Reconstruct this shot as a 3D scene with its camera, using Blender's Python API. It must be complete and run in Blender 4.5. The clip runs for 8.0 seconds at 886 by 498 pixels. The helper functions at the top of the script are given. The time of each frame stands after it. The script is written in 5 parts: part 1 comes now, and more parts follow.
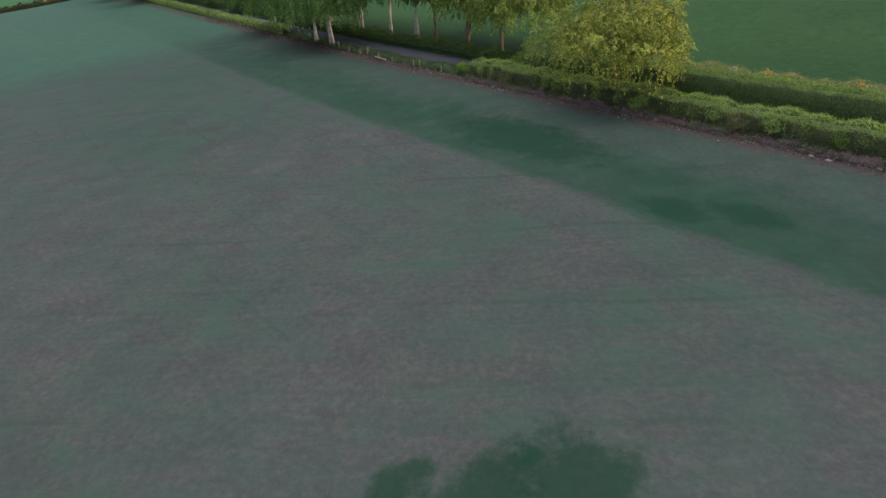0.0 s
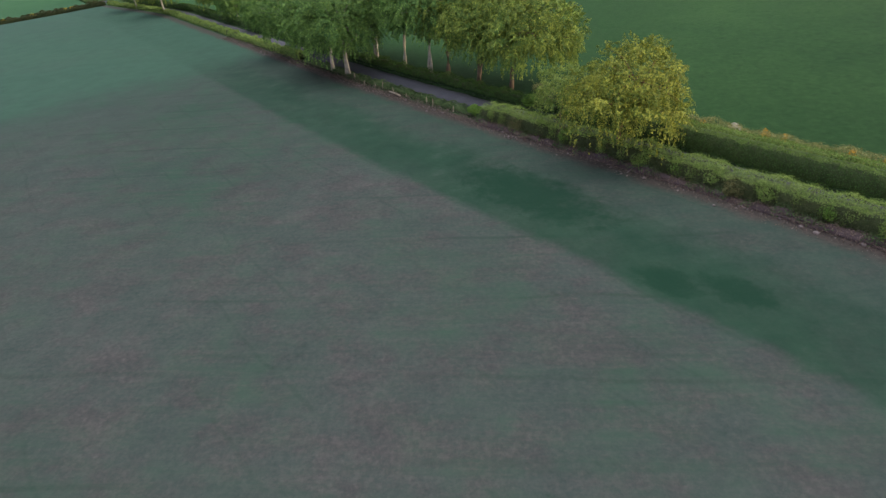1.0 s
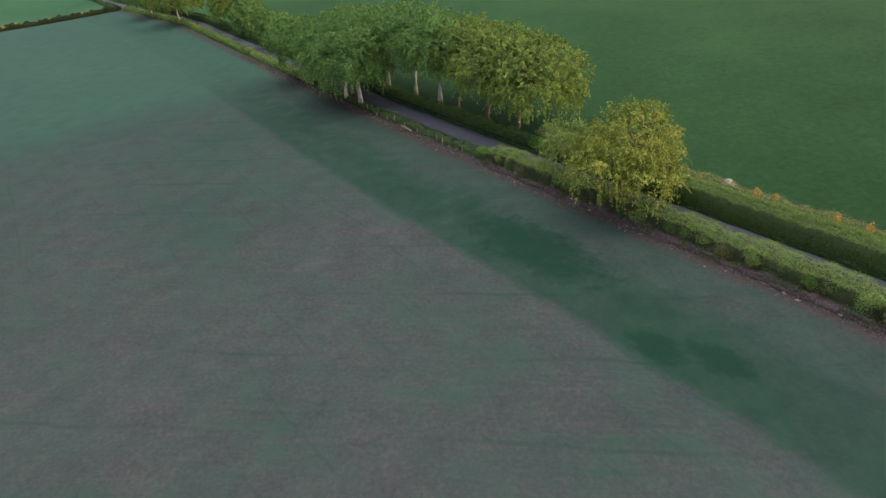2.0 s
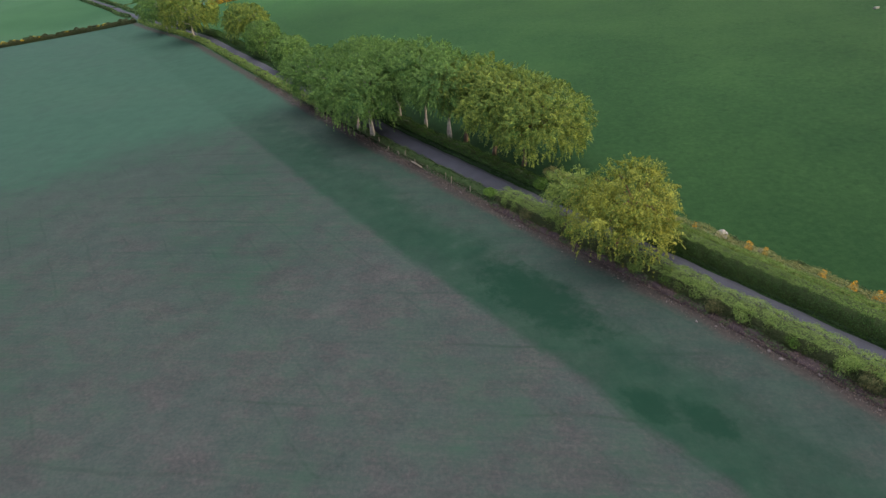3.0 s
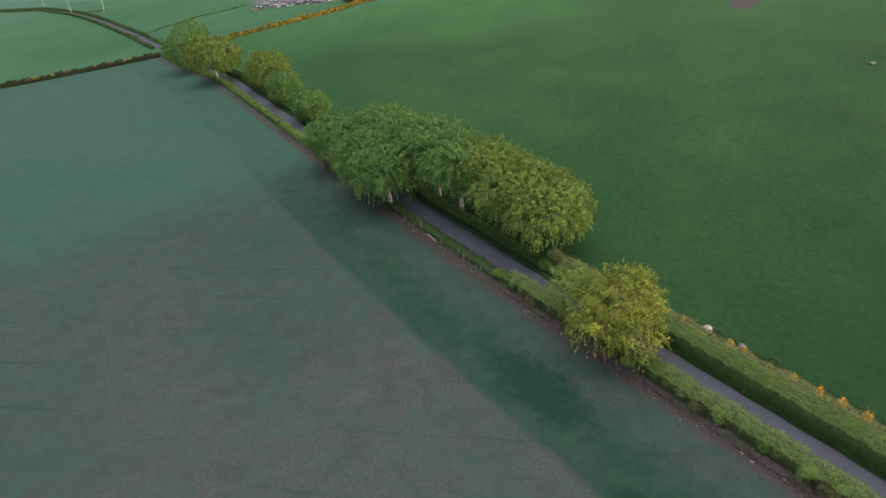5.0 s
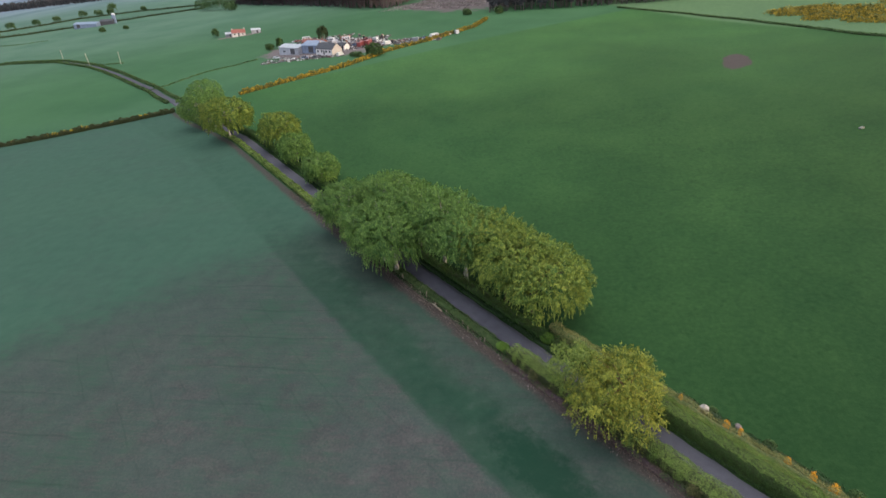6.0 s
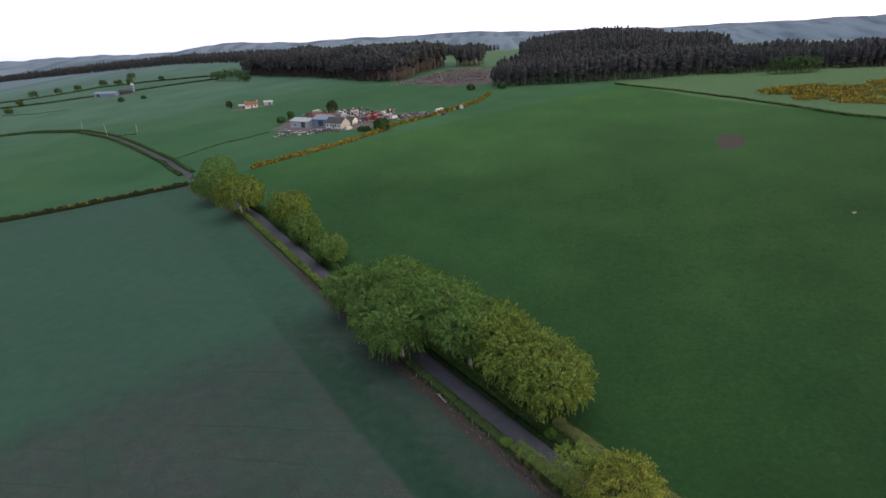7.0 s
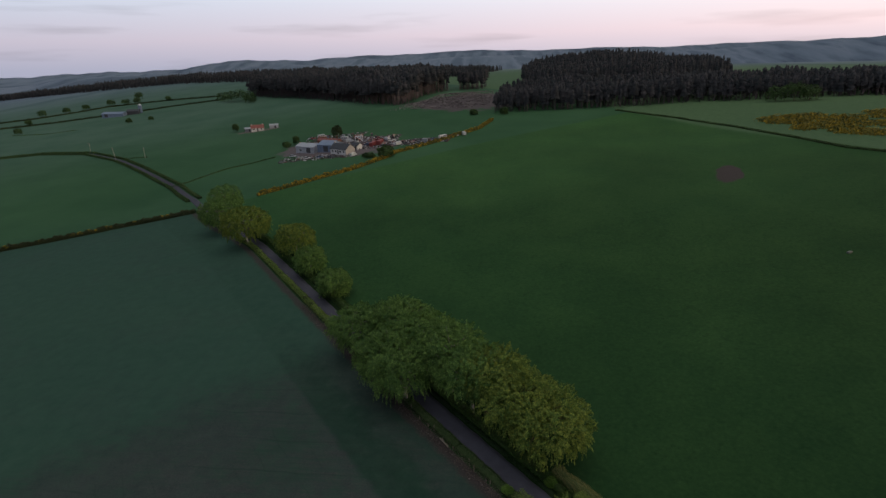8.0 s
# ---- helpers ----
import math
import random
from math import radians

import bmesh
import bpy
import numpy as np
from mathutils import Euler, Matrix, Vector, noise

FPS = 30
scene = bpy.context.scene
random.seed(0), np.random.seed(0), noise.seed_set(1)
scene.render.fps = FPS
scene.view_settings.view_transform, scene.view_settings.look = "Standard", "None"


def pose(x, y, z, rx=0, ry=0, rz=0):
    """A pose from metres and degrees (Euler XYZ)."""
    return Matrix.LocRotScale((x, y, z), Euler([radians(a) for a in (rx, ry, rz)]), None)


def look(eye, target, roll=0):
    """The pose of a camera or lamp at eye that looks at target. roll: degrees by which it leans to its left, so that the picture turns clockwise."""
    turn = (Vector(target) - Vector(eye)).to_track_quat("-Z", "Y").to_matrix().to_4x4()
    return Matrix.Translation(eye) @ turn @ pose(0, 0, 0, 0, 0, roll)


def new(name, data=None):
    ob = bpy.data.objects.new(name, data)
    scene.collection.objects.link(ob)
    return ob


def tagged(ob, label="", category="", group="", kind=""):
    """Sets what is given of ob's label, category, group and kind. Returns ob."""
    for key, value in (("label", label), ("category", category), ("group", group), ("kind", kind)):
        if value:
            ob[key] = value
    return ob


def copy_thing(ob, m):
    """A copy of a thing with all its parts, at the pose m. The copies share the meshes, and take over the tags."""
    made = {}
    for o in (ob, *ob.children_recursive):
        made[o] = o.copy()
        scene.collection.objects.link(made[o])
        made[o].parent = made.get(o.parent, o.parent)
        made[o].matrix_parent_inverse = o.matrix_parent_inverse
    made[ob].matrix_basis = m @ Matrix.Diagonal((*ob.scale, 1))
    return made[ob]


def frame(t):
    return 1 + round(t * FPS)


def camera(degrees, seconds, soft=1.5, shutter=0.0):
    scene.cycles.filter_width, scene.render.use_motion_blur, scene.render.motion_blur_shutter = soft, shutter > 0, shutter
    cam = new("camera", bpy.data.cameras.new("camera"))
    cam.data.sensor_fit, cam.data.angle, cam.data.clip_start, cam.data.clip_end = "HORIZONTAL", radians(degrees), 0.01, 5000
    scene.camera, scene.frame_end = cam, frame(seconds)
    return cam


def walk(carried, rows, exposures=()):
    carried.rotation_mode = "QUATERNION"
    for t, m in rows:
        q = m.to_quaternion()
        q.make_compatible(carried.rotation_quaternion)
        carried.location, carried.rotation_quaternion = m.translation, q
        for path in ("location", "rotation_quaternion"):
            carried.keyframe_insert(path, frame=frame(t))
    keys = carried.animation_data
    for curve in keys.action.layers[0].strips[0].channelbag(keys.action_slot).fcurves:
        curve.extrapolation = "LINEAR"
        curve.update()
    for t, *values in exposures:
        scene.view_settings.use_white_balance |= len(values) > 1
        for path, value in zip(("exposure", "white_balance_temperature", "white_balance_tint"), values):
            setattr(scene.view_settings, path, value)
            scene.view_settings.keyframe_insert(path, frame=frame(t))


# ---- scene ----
cam = camera(76.5, 8.0, soft=1.4, shutter=0.3)
PATH = [
    (0.0, (0.00, -0.00, 17.00), (-0.00, 35.16, -2.08), -2.41),
    (0.5, (0.07, -0.10, 19.56), (-0.32, 35.01, 0.39), -2.28),
    (1.0, (0.07, -0.26, 22.36), (-0.58, 34.77, 3.05), -2.08),
    (1.5, (0.03, -0.46, 25.37), (-0.80, 34.44, 5.85), -1.66),
    (3.0, (-0.01, -1.12, 34.79), (-1.60, 33.51, 14.84), -1.67),
    (3.5, (-0.02, -1.39, 37.95), (-1.83, 33.19, 17.91), -1.68),
    (4.0, (-0.01, -1.62, 41.13), (-2.03, 32.86, 20.95), -1.75),
    (5.5, (-0.04, -2.16, 51.01), (-2.49, 32.83, 31.76), -2.13),
    (6.0, (-0.04, -2.36, 54.26), (-2.62, 33.46, 36.66), -2.14),
    (6.5, (-0.14, -2.61, 57.44), (-2.81, 34.17, 41.93), -2.06),
    (7.0, (-0.10, -2.93, 60.72), (-2.89, 34.52, 46.94), -1.88),
    (7.5, (-0.00, -3.40, 63.80), (-2.89, 34.44, 51.18), -1.73),
    (8.0, (-0.04, -3.84, 67.00), (-2.99, 33.96, 54.27), -1.64),
]
# the drone's camera darkens its picture as the bright sky comes into view
EXPOSURES = [(0.0, -0.42), (4.0, -0.36), (5.5, -0.42), (6.0, -0.42), (6.5, -0.46), (7.0, -1.12), (7.5, -1.84), (8.0, -2.30)]
walk(cam, [(t, look(eye, target, roll)) for t, eye, target, roll in PATH], EXPOSURES)

# ---------------------------------------------------------------- light
SUN_AZ, SUN_EL = 98.0, 8.0      # degrees clockwise from +y, and up
world = bpy.data.worlds.new("dusk_sky")
scene.world = world
world.use_nodes = True
wn, wl = world.node_tree.nodes, world.node_tree.links
sky = wn.new("ShaderNodeTexSky")
sky.sky_type = "NISHITA"
sky.sun_disc = False
sky.sun_elevation, sky.sun_rotation = radians(SUN_EL), radians(SUN_AZ)
sky.air_density, sky.dust_density, sky.ozone_density = 1.0, 3.0, 2.0
# thin high haze veils the dusk sky: pink over the horizon, pale blue above, with a few long cloud streaks
way = wn.new("ShaderNodeTexCoord").outputs["Generated"]
lift = wn.new("ShaderNodeSeparateXYZ")
wl.new(way, lift.inputs[0])
veil = wn.new("ShaderNodeValToRGB")
for el, (p, c) in zip([veil.color_ramp.elements[0], veil.color_ramp.elements[1]] + [veil.color_ramp.elements.new(0.1 * k) for k in range(3, 7)],
                      ((0.0, (0.58, 0.54, 0.66)), (1.0, (0.0115, 0.021, 0.045)), (0.04, (0.80, 0.67, 0.76)), (0.10, (0.84, 0.83, 0.94)), (0.28, (0.085, 0.108, 0.155)), (0.55, (0.022, 0.035, 0.064)))):
    el.position, el.color = p, (*c, 1)
wl.new(lift.outputs[2], veil.inputs[0])
streak_map = wn.new("ShaderNodeMapping")
streak_map.inputs["Scale"].default_value = (2.2, 2.2, 26.0)
wl.new(way, streak_map.inputs[0])
streak = wn.new("ShaderNodeTexNoise")
streak.inputs["Scale"].default_value, streak.inputs["Detail"].default_value = 1.6, 5.0
wl.new(streak_map.outputs[0], streak.inputs["Vector"])
band = wn.new("ShaderNodeMapRange")
band.inputs[1].default_value, band.inputs[2].default_value, band.inputs[3].default_value, band.inputs[4].default_value = 0.55, 0.72, 1.0, 0.8
wl.new(streak.outputs["Fac"], band.inputs[0])
hazy = wn.new("ShaderNodeVectorMath")
hazy.operation = "SCALE"
wl.new(veil.outputs[0], hazy.inputs[0])
toward = wn.new("ShaderNodeVectorMath")
toward.operation = "DOT_PRODUCT"
toward.inputs[1].default_value = (math.sin(radians(SUN_AZ)), math.cos(radians(SUN_AZ)), 0)
wl.new(way, toward.inputs[0])
warm = wn.new("ShaderNodeMapRange")
warm.inputs[1].default_value, warm.inputs[2].default_value, warm.inputs[3].default_value, warm.inputs[4].default_value = -1.0, 1.0, 3.4, 6.8
wl.new(toward.outputs["Value"], warm.inputs[0])
strength = wn.new("ShaderNodeMath")
strength.operation = "MULTIPLY"
wl.new(band.outputs[0], strength.inputs[0])
wl.new(warm.outputs[0], strength.inputs[1])
wl.new(strength.outputs[0], hazy.inputs["Scale"])
glow = wn.new("ShaderNodeVectorMath")
glow.operation = "MULTIPLY_ADD"
glow.inputs[1].default_value = (0.05, 0.05, 0.05)
tint = wn.new("ShaderNodeMix")
tint.data_type = "VECTOR"
tint.inputs[4].default_value, tint.inputs[5].default_value = (0.90, 1.02, 1.10), (1.10, 1.0, 0.88)
away = wn.new("ShaderNodeMapRange")
away.inputs[1].default_value, away.inputs[2].default_value = -0.95, 0.6
wl.new(toward.outputs["Value"], away.inputs[0])
wl.new(away.outputs[0], tint.inputs[0])
tinted = wn.new("ShaderNodeVectorMath")
tinted.operation = "MULTIPLY"
wl.new(hazy.outputs[0], tinted.inputs[0])
wl.new(tint.outputs[1], tinted.inputs[1])
wl.new(sky.outputs[0], glow.inputs[0])
wl.new(tinted.outputs[0], glow.inputs[2])
wl.new(glow.outputs[0], wn["Background"].inputs[0])
wn["Background"].inputs[1].default_value = 1.0

sun_data = bpy.data.lights.new("low_sun", "SUN")
sun_data.energy, sun_data.angle, sun_data.color = 4.6, radians(9), (1.0, 0.80, 0.48)
sun = new("low_sun", sun_data)
sun.matrix_world = look((0, 0, 300), (-100 * math.sin(radians(SUN_AZ)), -100 * math.cos(radians(SUN_AZ)), 300 - 100 * math.tan(radians(SUN_EL))))


# ---------------------------------------------------------------- materials
def nodes_of(name, rough=0.9, spec=0.2):
    m = bpy.data.materials.new(name)
    m.use_nodes = True
    n, l = m.node_tree.nodes, m.node_tree.links
    b = n["Principled BSDF"]
    b.inputs["Roughness"].default_value = rough
    b.inputs["Specular IOR Level"].default_value = spec
    return m, n, l, b


def noise_node(n, l, scale, detail=4.0, rough=0.55, vec=None, stretch=None):
    t = n.new("ShaderNodeTexNoise")
    t.inputs["Scale"].default_value, t.inputs["Detail"].default_value, t.inputs["Roughness"].default_value = scale, detail, rough
    if vec is None:
        vec = n.new("ShaderNodeTexCoord").outputs["Object"]
    if stretch:
        mp = n.new("ShaderNodeMapping")
        mp.inputs["Scale"].default_value = stretch
        l.new(vec, mp.inputs[0])
        vec = mp.outputs[0]
    l.new(vec, t.inputs["Vector"])
    return t.outputs["Fac"]


def ramp(n, l, fac, stops):
    r = n.new("ShaderNodeValToRGB")
    e = r.color_ramp.elements
    while len(e) < len(stops):
        e.new(0.5)
    for el, (p, c) in zip(e, stops):
        el.position = p
        el.color = (c, c, c, 1) if isinstance(c, (int, float)) else (*c, 1)
    l.new(fac, r.inputs[0])
    return r.outputs[0]


def mix(n, l, fac, a, b, mode="MIX"):
    m = n.new("ShaderNodeMix")
    m.data_type, m.blend_type = "RGBA", mode
    for socket, v in ((m.inputs[0], fac), (m.inputs[6], a), (m.inputs[7], b)):
        if isinstance(v, tuple):
            socket.default_value = (*v, 1)
        elif isinstance(v, (int, float)):
            socket.default_value = v
        else:
            l.new(v, socket)
    return m.outputs[2]


def calc(n, l, op, a, b=0.0, c=None):
    m = n.new("ShaderNodeMath")
    m.operation = op
    for socket, v in zip(m.inputs, (a, b, c)):
        if v is None:
            continue
        if isinstance(v, (int, float)):
            socket.default_value = v
        else:
            l.new(v, socket)
    return m.outputs[0]


def step(n, l, v, lo, hi):
    m = n.new("ShaderNodeMapRange")
    m.interpolation_type = "SMOOTHSTEP"
    l.new(v, m.inputs[0])
    m.inputs[1].default_value, m.inputs[2].default_value = lo, hi
    return m.outputs[0]


def bump(n, l, b, height, strength, dist):
    bp = n.new("ShaderNodeBump")
    bp.inputs["Strength"].default_value, bp.inputs["Distance"].default_value = strength, dist
    l.new(height, bp.inputs["Height"])
    l.new(bp.outputs[0], b.inputs["Normal"])


def plain(name, colour, rough=0.8, spec=0.3, vary=0.25, scale=2.0, metal=0.0):
    """A painted or weathered surface: its colour with stains at two scales."""
    m, n, l, b = nodes_of(name, rough, spec)
    dark = tuple(c * (1 - vary) for c in colour)
    light = tuple(min(1, c * (1 + vary)) for c in colour)
    big = noise_node(n, l, scale, 5, 0.6)
    fine = noise_node(n, l, scale * 9, 3, 0.6)
    c = ramp(n, l, big, [(0.3, dark), (0.7, light)])
    c = mix(n, l, 0.35, c, ramp(n, l, fine, [(0.3, dark), (0.7, light)]))
    l.new(c, b.inputs["Base Color"])
    b.inputs["Metallic"].default_value = metal
    bump(n, l, b, fine, 0.3, 0.02)
    return m


def foliage(name, dark, mid, light, patch=0.35, trans=0.25, tuft=0.5):
    """Leaves: a colour for each leaf, with larger patches of lighter and darker growth and painted clump shade."""
    m, n, l, b = nodes_of(name, 0.62, 0.25)
    isl = n.new("ShaderNodeNewGeometry").outputs["Random Per Island"]
    per_leaf = ramp(n, l, isl, [(0.0, dark), (0.5, mid), (1.0, light)])
    patches = ramp(n, l, noise_node(n, l, patch, 3, 0.6), [(0.35, 0.0), (0.65, 1.0)])
    c = mix(n, l, calc(n, l, "MULTIPLY", patches, 0.4), per_leaf, light)
    # dark tufts: darker growth, and shade between leaf clumps put into the colour
    tufts = ramp(n, l, noise_node(n, l, patch * 5, 3, 0.65), [(0.43, 0.0), (0.58, 1.0)])
    c = mix(n, l, calc(n, l, "MULTIPLY", tufts, tuft), c, dark)
    l.new(c, b.inputs["Base Color"])
    tr = n.new("ShaderNodeBsdfTranslucent")
    l.new(c, tr.inputs[0])
    ms = n.new("ShaderNodeMixShader")
    ms.inputs[0].default_value = trans
    l.new(b.outputs[0], ms.inputs[1])
    l.new(tr.outputs[0], ms.inputs[2])
    l.new(ms.outputs[0], n["Material Output"].inputs[0])
    return m


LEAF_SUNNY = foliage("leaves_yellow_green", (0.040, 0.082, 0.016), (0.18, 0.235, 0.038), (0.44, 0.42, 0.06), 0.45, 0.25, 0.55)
LEAF_GREEN = foliage("leaves_fresh_green", (0.028, 0.080, 0.023), (0.102, 0.232, 0.060), (0.285, 0.42, 0.095), 0.3, 0.3, 0.6)
LEAF_MIXED = foliage("leaves_spring_green", (0.032, 0.086, 0.020), (0.142, 0.250, 0.051), (0.40, 0.43, 0.076), 0.3, 0.3, 0.6)
LEAF_YOUNG = foliage("leaves_sapling_green", (0.075, 0.13, 0.03), (0.16, 0.23, 0.05), (0.26, 0.32, 0.07))
LEAF_HEDGE = foliage("leaves_hedge", (0.05, 0.12, 0.016), (0.10, 0.20, 0.028), (0.165, 0.26, 0.05), 0.6, 0.25, 0.25)
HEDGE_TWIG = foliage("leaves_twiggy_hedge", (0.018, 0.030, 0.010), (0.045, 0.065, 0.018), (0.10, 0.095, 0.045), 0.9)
# clipped hedges: sunlit tops and shaded sides held in separate leaf colours
LEAF_TOP = foliage("leaves_lit_top", (0.080, 0.150, 0.026), (0.150, 0.240, 0.050), (0.25, 0.315, 0.095), 0.6, 0.25, 0.15)
LEAF_HEDGE_SHADED = foliage("leaves_shaded_hedge", (0.020, 0.052, 0.012), (0.045, 0.105, 0.020), (0.085, 0.155, 0.034), 0.5, 0.25, 0.4)
LEAF_SCRUB = foliage("leaves_dull_scrub", (0.04, 0.06, 0.02), (0.10, 0.11, 0.04), (0.19, 0.17, 0.075), 0.8, 0.2, 0.3)
LEAF_LIT_TOP = foliage("leaves_lit_clipped", (0.075, 0.155, 0.024), (0.130, 0.225, 0.040), (0.21, 0.285, 0.075), 0.6, 0.25, 0.12)
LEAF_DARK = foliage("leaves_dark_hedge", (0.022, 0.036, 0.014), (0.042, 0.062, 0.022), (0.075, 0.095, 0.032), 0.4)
LEAF_BUSH = foliage("leaves_bush", (0.030, 0.068, 0.026), (0.062, 0.115, 0.040), (0.10, 0.165, 0.045), 0.4)
GORSE = foliage("gorse_blossom", (0.030, 0.058, 0.016), (0.075, 0.085, 0.018), (0.74, 0.46, 0.018), 0.14, 0.1, 0.85)
GORSE_GOLD = foliage("gorse_gold_blossom", (0.09, 0.095, 0.02), (0.34, 0.25, 0.02), (0.70, 0.45, 0.02), 0.5, 0.1, 0.3)
CONIFER = foliage("conifer_needles", (0.026, 0.032, 0.036), (0.043, 0.046, 0.050), (0.072, 0.066, 0.072), 0.05, 0.0, 0.4)
CONIFER.node_tree.nodes["Principled BSDF"].inputs["Specular IOR Level"].default_value = 0.03
CONIFER.node_tree.nodes["Principled BSDF"].inputs["Roughness"].default_value = 1.0
DEAD = foliage("brown_litter", (0.04, 0.028, 0.025), (0.09, 0.062, 0.052), (0.18, 0.13, 0.115), 0.8, 0.05)
BARK = plain("pale_bark", (0.29, 0.265, 0.24), 0.9, 0.1, 0.45, 1.5)
BARK_TWIG = plain("brown_twigs", (0.15, 0.09, 0.055), 0.95, 0.1, 0.35, 1.5)
BARK_DARK = plain("dark_bark", (0.11, 0.08, 0.06), 0.95, 0.1, 0.4, 1.5)
BARK_PINE = plain("conifer_stem", (0.115, 0.097, 0.105), 0.95, 0.1, 0.4, 1.0)

# ---------------------------------------------------------------- the lie of the land
P0, ALONG, ACROSS = (33.3, 33.8), (-0.6, 0.8), (0.8, 0.6)
BENDS = ((-400, 0), (0, 0), (21, -0.6), (39, -1.5), (69, -2.1), (122, -1.9), (155, -1.5), (183, -1.1), (190, -1.2), (206, -2.6), (222, -4.5), (233, -5.7), (246, -6.4), (260, -6.6), (271, -6.4), (292, -5.7), (420, -5), (6000, -5))


# ranges of hills: distance, breadth, and heights by compass bearing
RIDGES = ((2500, 330, ((-60, 15), (-40, 22), (-36, 48), (-31, 40), (-27, 50), (-20, 66), (-8, 60), (-4, 78), (0, 82), (5, 62), (12, 50), (16, 70), (24, 88), (30, 104), (45, 116))),
          (3300, 380, ((-60, 40), (-38, 44), (-29, 56), (-24, 92), (-18, 90), (-12, 84), (-6, 70), (4, 84), (14, 90), (22, 80), (45, 95))),
          (4400, 420, ((-60, 34), (-40, 40), (-31, 52), (-25, 74), (-14, 106), (-8, 116), (-3, 130), (5, 122), (15, 118), (22, 120), (30, 130), (45, 140))))


def hump(x, y, cx, cy, sx, sy):
    return np.exp(-((x - cx) / sx) ** 2 - ((y - cy) / sy) ** 2)


def height(x, y):
    """Height of the land: a slope that rises ahead and to the right, a hollow at the lane's bend, woods and hills beyond."""
    x, y = np.asarray(x, float), np.asarray(y, float)
    z = -0.6 + 0.0686 * x + 0.0626 * y
    z = z - 5.0 * hump(x, y, -185, 268, 48, 58) - 4.5 * hump(x, y, 140, 360, 90, 110) + 5 * hump(x, y, -70, 480, 60, 50)
    z = np.where(z > 26, 26 + 12 * np.tanh((z - 26) / 12), z)
    z = np.where(z < -12, -12 + 8 * np.tanh((z + 12) / 8), z)
    far = np.clip((np.hypot(x, y) - 350) / 500, 0, 1)
    far = far * far * (3 - 2 * far)
    z = z + far * (18 * hump(x, y, 195, 1000, 115, 250) + 2 * hump(x, y, 420, 1050, 200, 300))
    z = z + far * 3 * hump(x, y, 900, 1000, 500, 500)
    z = z + far * 7 * hump(x, y, -420, 1350, 620, 260)
    r, az = np.hypot(x, y), np.degrees(np.arctan2(x, y))
    fade = np.clip((r - 1700) / 500, 0, 1)
    z = z * (1 - fade) + (0.3 * z - 6) * fade
    for away, wide, crest in RIDGES:
        top = np.interp(az, *zip(*crest)) + away / 1000 * (0.9 * np.sin(az * 0.55 + away) + 0.6 * np.sin(az * 1.7 + 2) + 0.4 * np.sin(az * 3.9))
        z = np.maximum(z, (top + 12) * np.exp(-((r - away) / wide) ** 2) - 12)
    return z


def ground(x, y):
    return float(height(x, y))


def lane(a, b):
    """The plan's place a metres along the lane and b metres to its right."""
    w = np.interp(a, *zip(*BENDS))
    return P0[0] + a * ALONG[0] + (b + w) * ACROSS[0], P0[1] + a * ALONG[1] + (b + w) * ACROSS[1]


def on(x, y, up=0.0):
    return Vector((x, y, ground(x, y) + up))


# ---------------------------------------------------------------- builders
def solid(name, bm, material, parent=None, smooth=False):
    me = bpy.data.meshes.new(name)
    bm.normal_update()
    bm.to_mesh(me)
    bm.free()
    if smooth:
        me.shade_smooth()
    for m in material if isinstance(material, (list, tuple)) else (material,):
        me.materials.append(m)
    ob = new(name, me)
    ob.parent = parent
    return ob


def part(name, bm, material, parent, label="", smooth=False):
    return tagged(solid(name, bm, material, parent, smooth), label)


def thing(name, place, label, category, group="", turn=0.0):
    ob = new(name)
    ob.empty_display_size = 0.5
    ob.matrix_world = Matrix.Translation(place) @ Matrix.Rotation(radians(turn), 4, "Z")
    return tagged(ob, label, category, group)


def arrays(name, verts, faces, material, parent=None, smooth=False, uv=None):
    """A mesh object out of vertex and quad (or triangle) arrays."""
    verts, faces = np.asarray(verts, np.float32), np.asarray(faces, np.int32)
    me = bpy.data.meshes.new(name)
    k = faces.shape[1]
    me.vertices.add(len(verts))
    me.vertices.foreach_set("co", verts.ravel())
    me.loops.add(faces.size)
    me.loops.foreach_set("vertex_index", faces.ravel())
    me.polygons.add(len(faces))
    me.polygons.foreach_set("loop_start", np.arange(0, faces.size, k, dtype=np.int32))
    me.update(calc_edges=True)
    me.validate()
    if uv is not None:
        layer = me.uv_layers.new(name="plan")
        layer.data.foreach_set("uv", np.asarray(uv, np.float32)[faces.ravel()].ravel())
    if smooth:
        me.shade_smooth()
    me.materials.append(material)
    ob = new(name, me)
    ob.parent = parent
    return ob


def leaves(name, pts, normals, size, material, parent, rng, spread=0.7, slim=0.6):
    """Small kite-shaped leaf sprays at pts, facing roughly along normals."""
    k = len(pts)
    nrm = normals + rng.normal(0, spread, (k, 3))
    nrm /= np.linalg.norm(nrm, axis=1)[:, None] + 1e-9
    t = np.cross(nrm, rng.normal(0, 1, (k, 3)))
    t /= np.linalg.norm(t, axis=1)[:, None] + 1e-9
    s = np.cross(nrm, t)
    L = (size * rng.uniform(0.6, 1.35, k))[:, None]
    v = np.stack([pts - t * L, pts + s * L * slim + nrm * L * 0.18, pts + t * L, pts - s * L * slim + nrm * L * 0.18], 1).reshape(-1, 3)
    f = np.arange(4 * k).reshape(-1, 4)
    return arrays(name, v, f, material, parent)


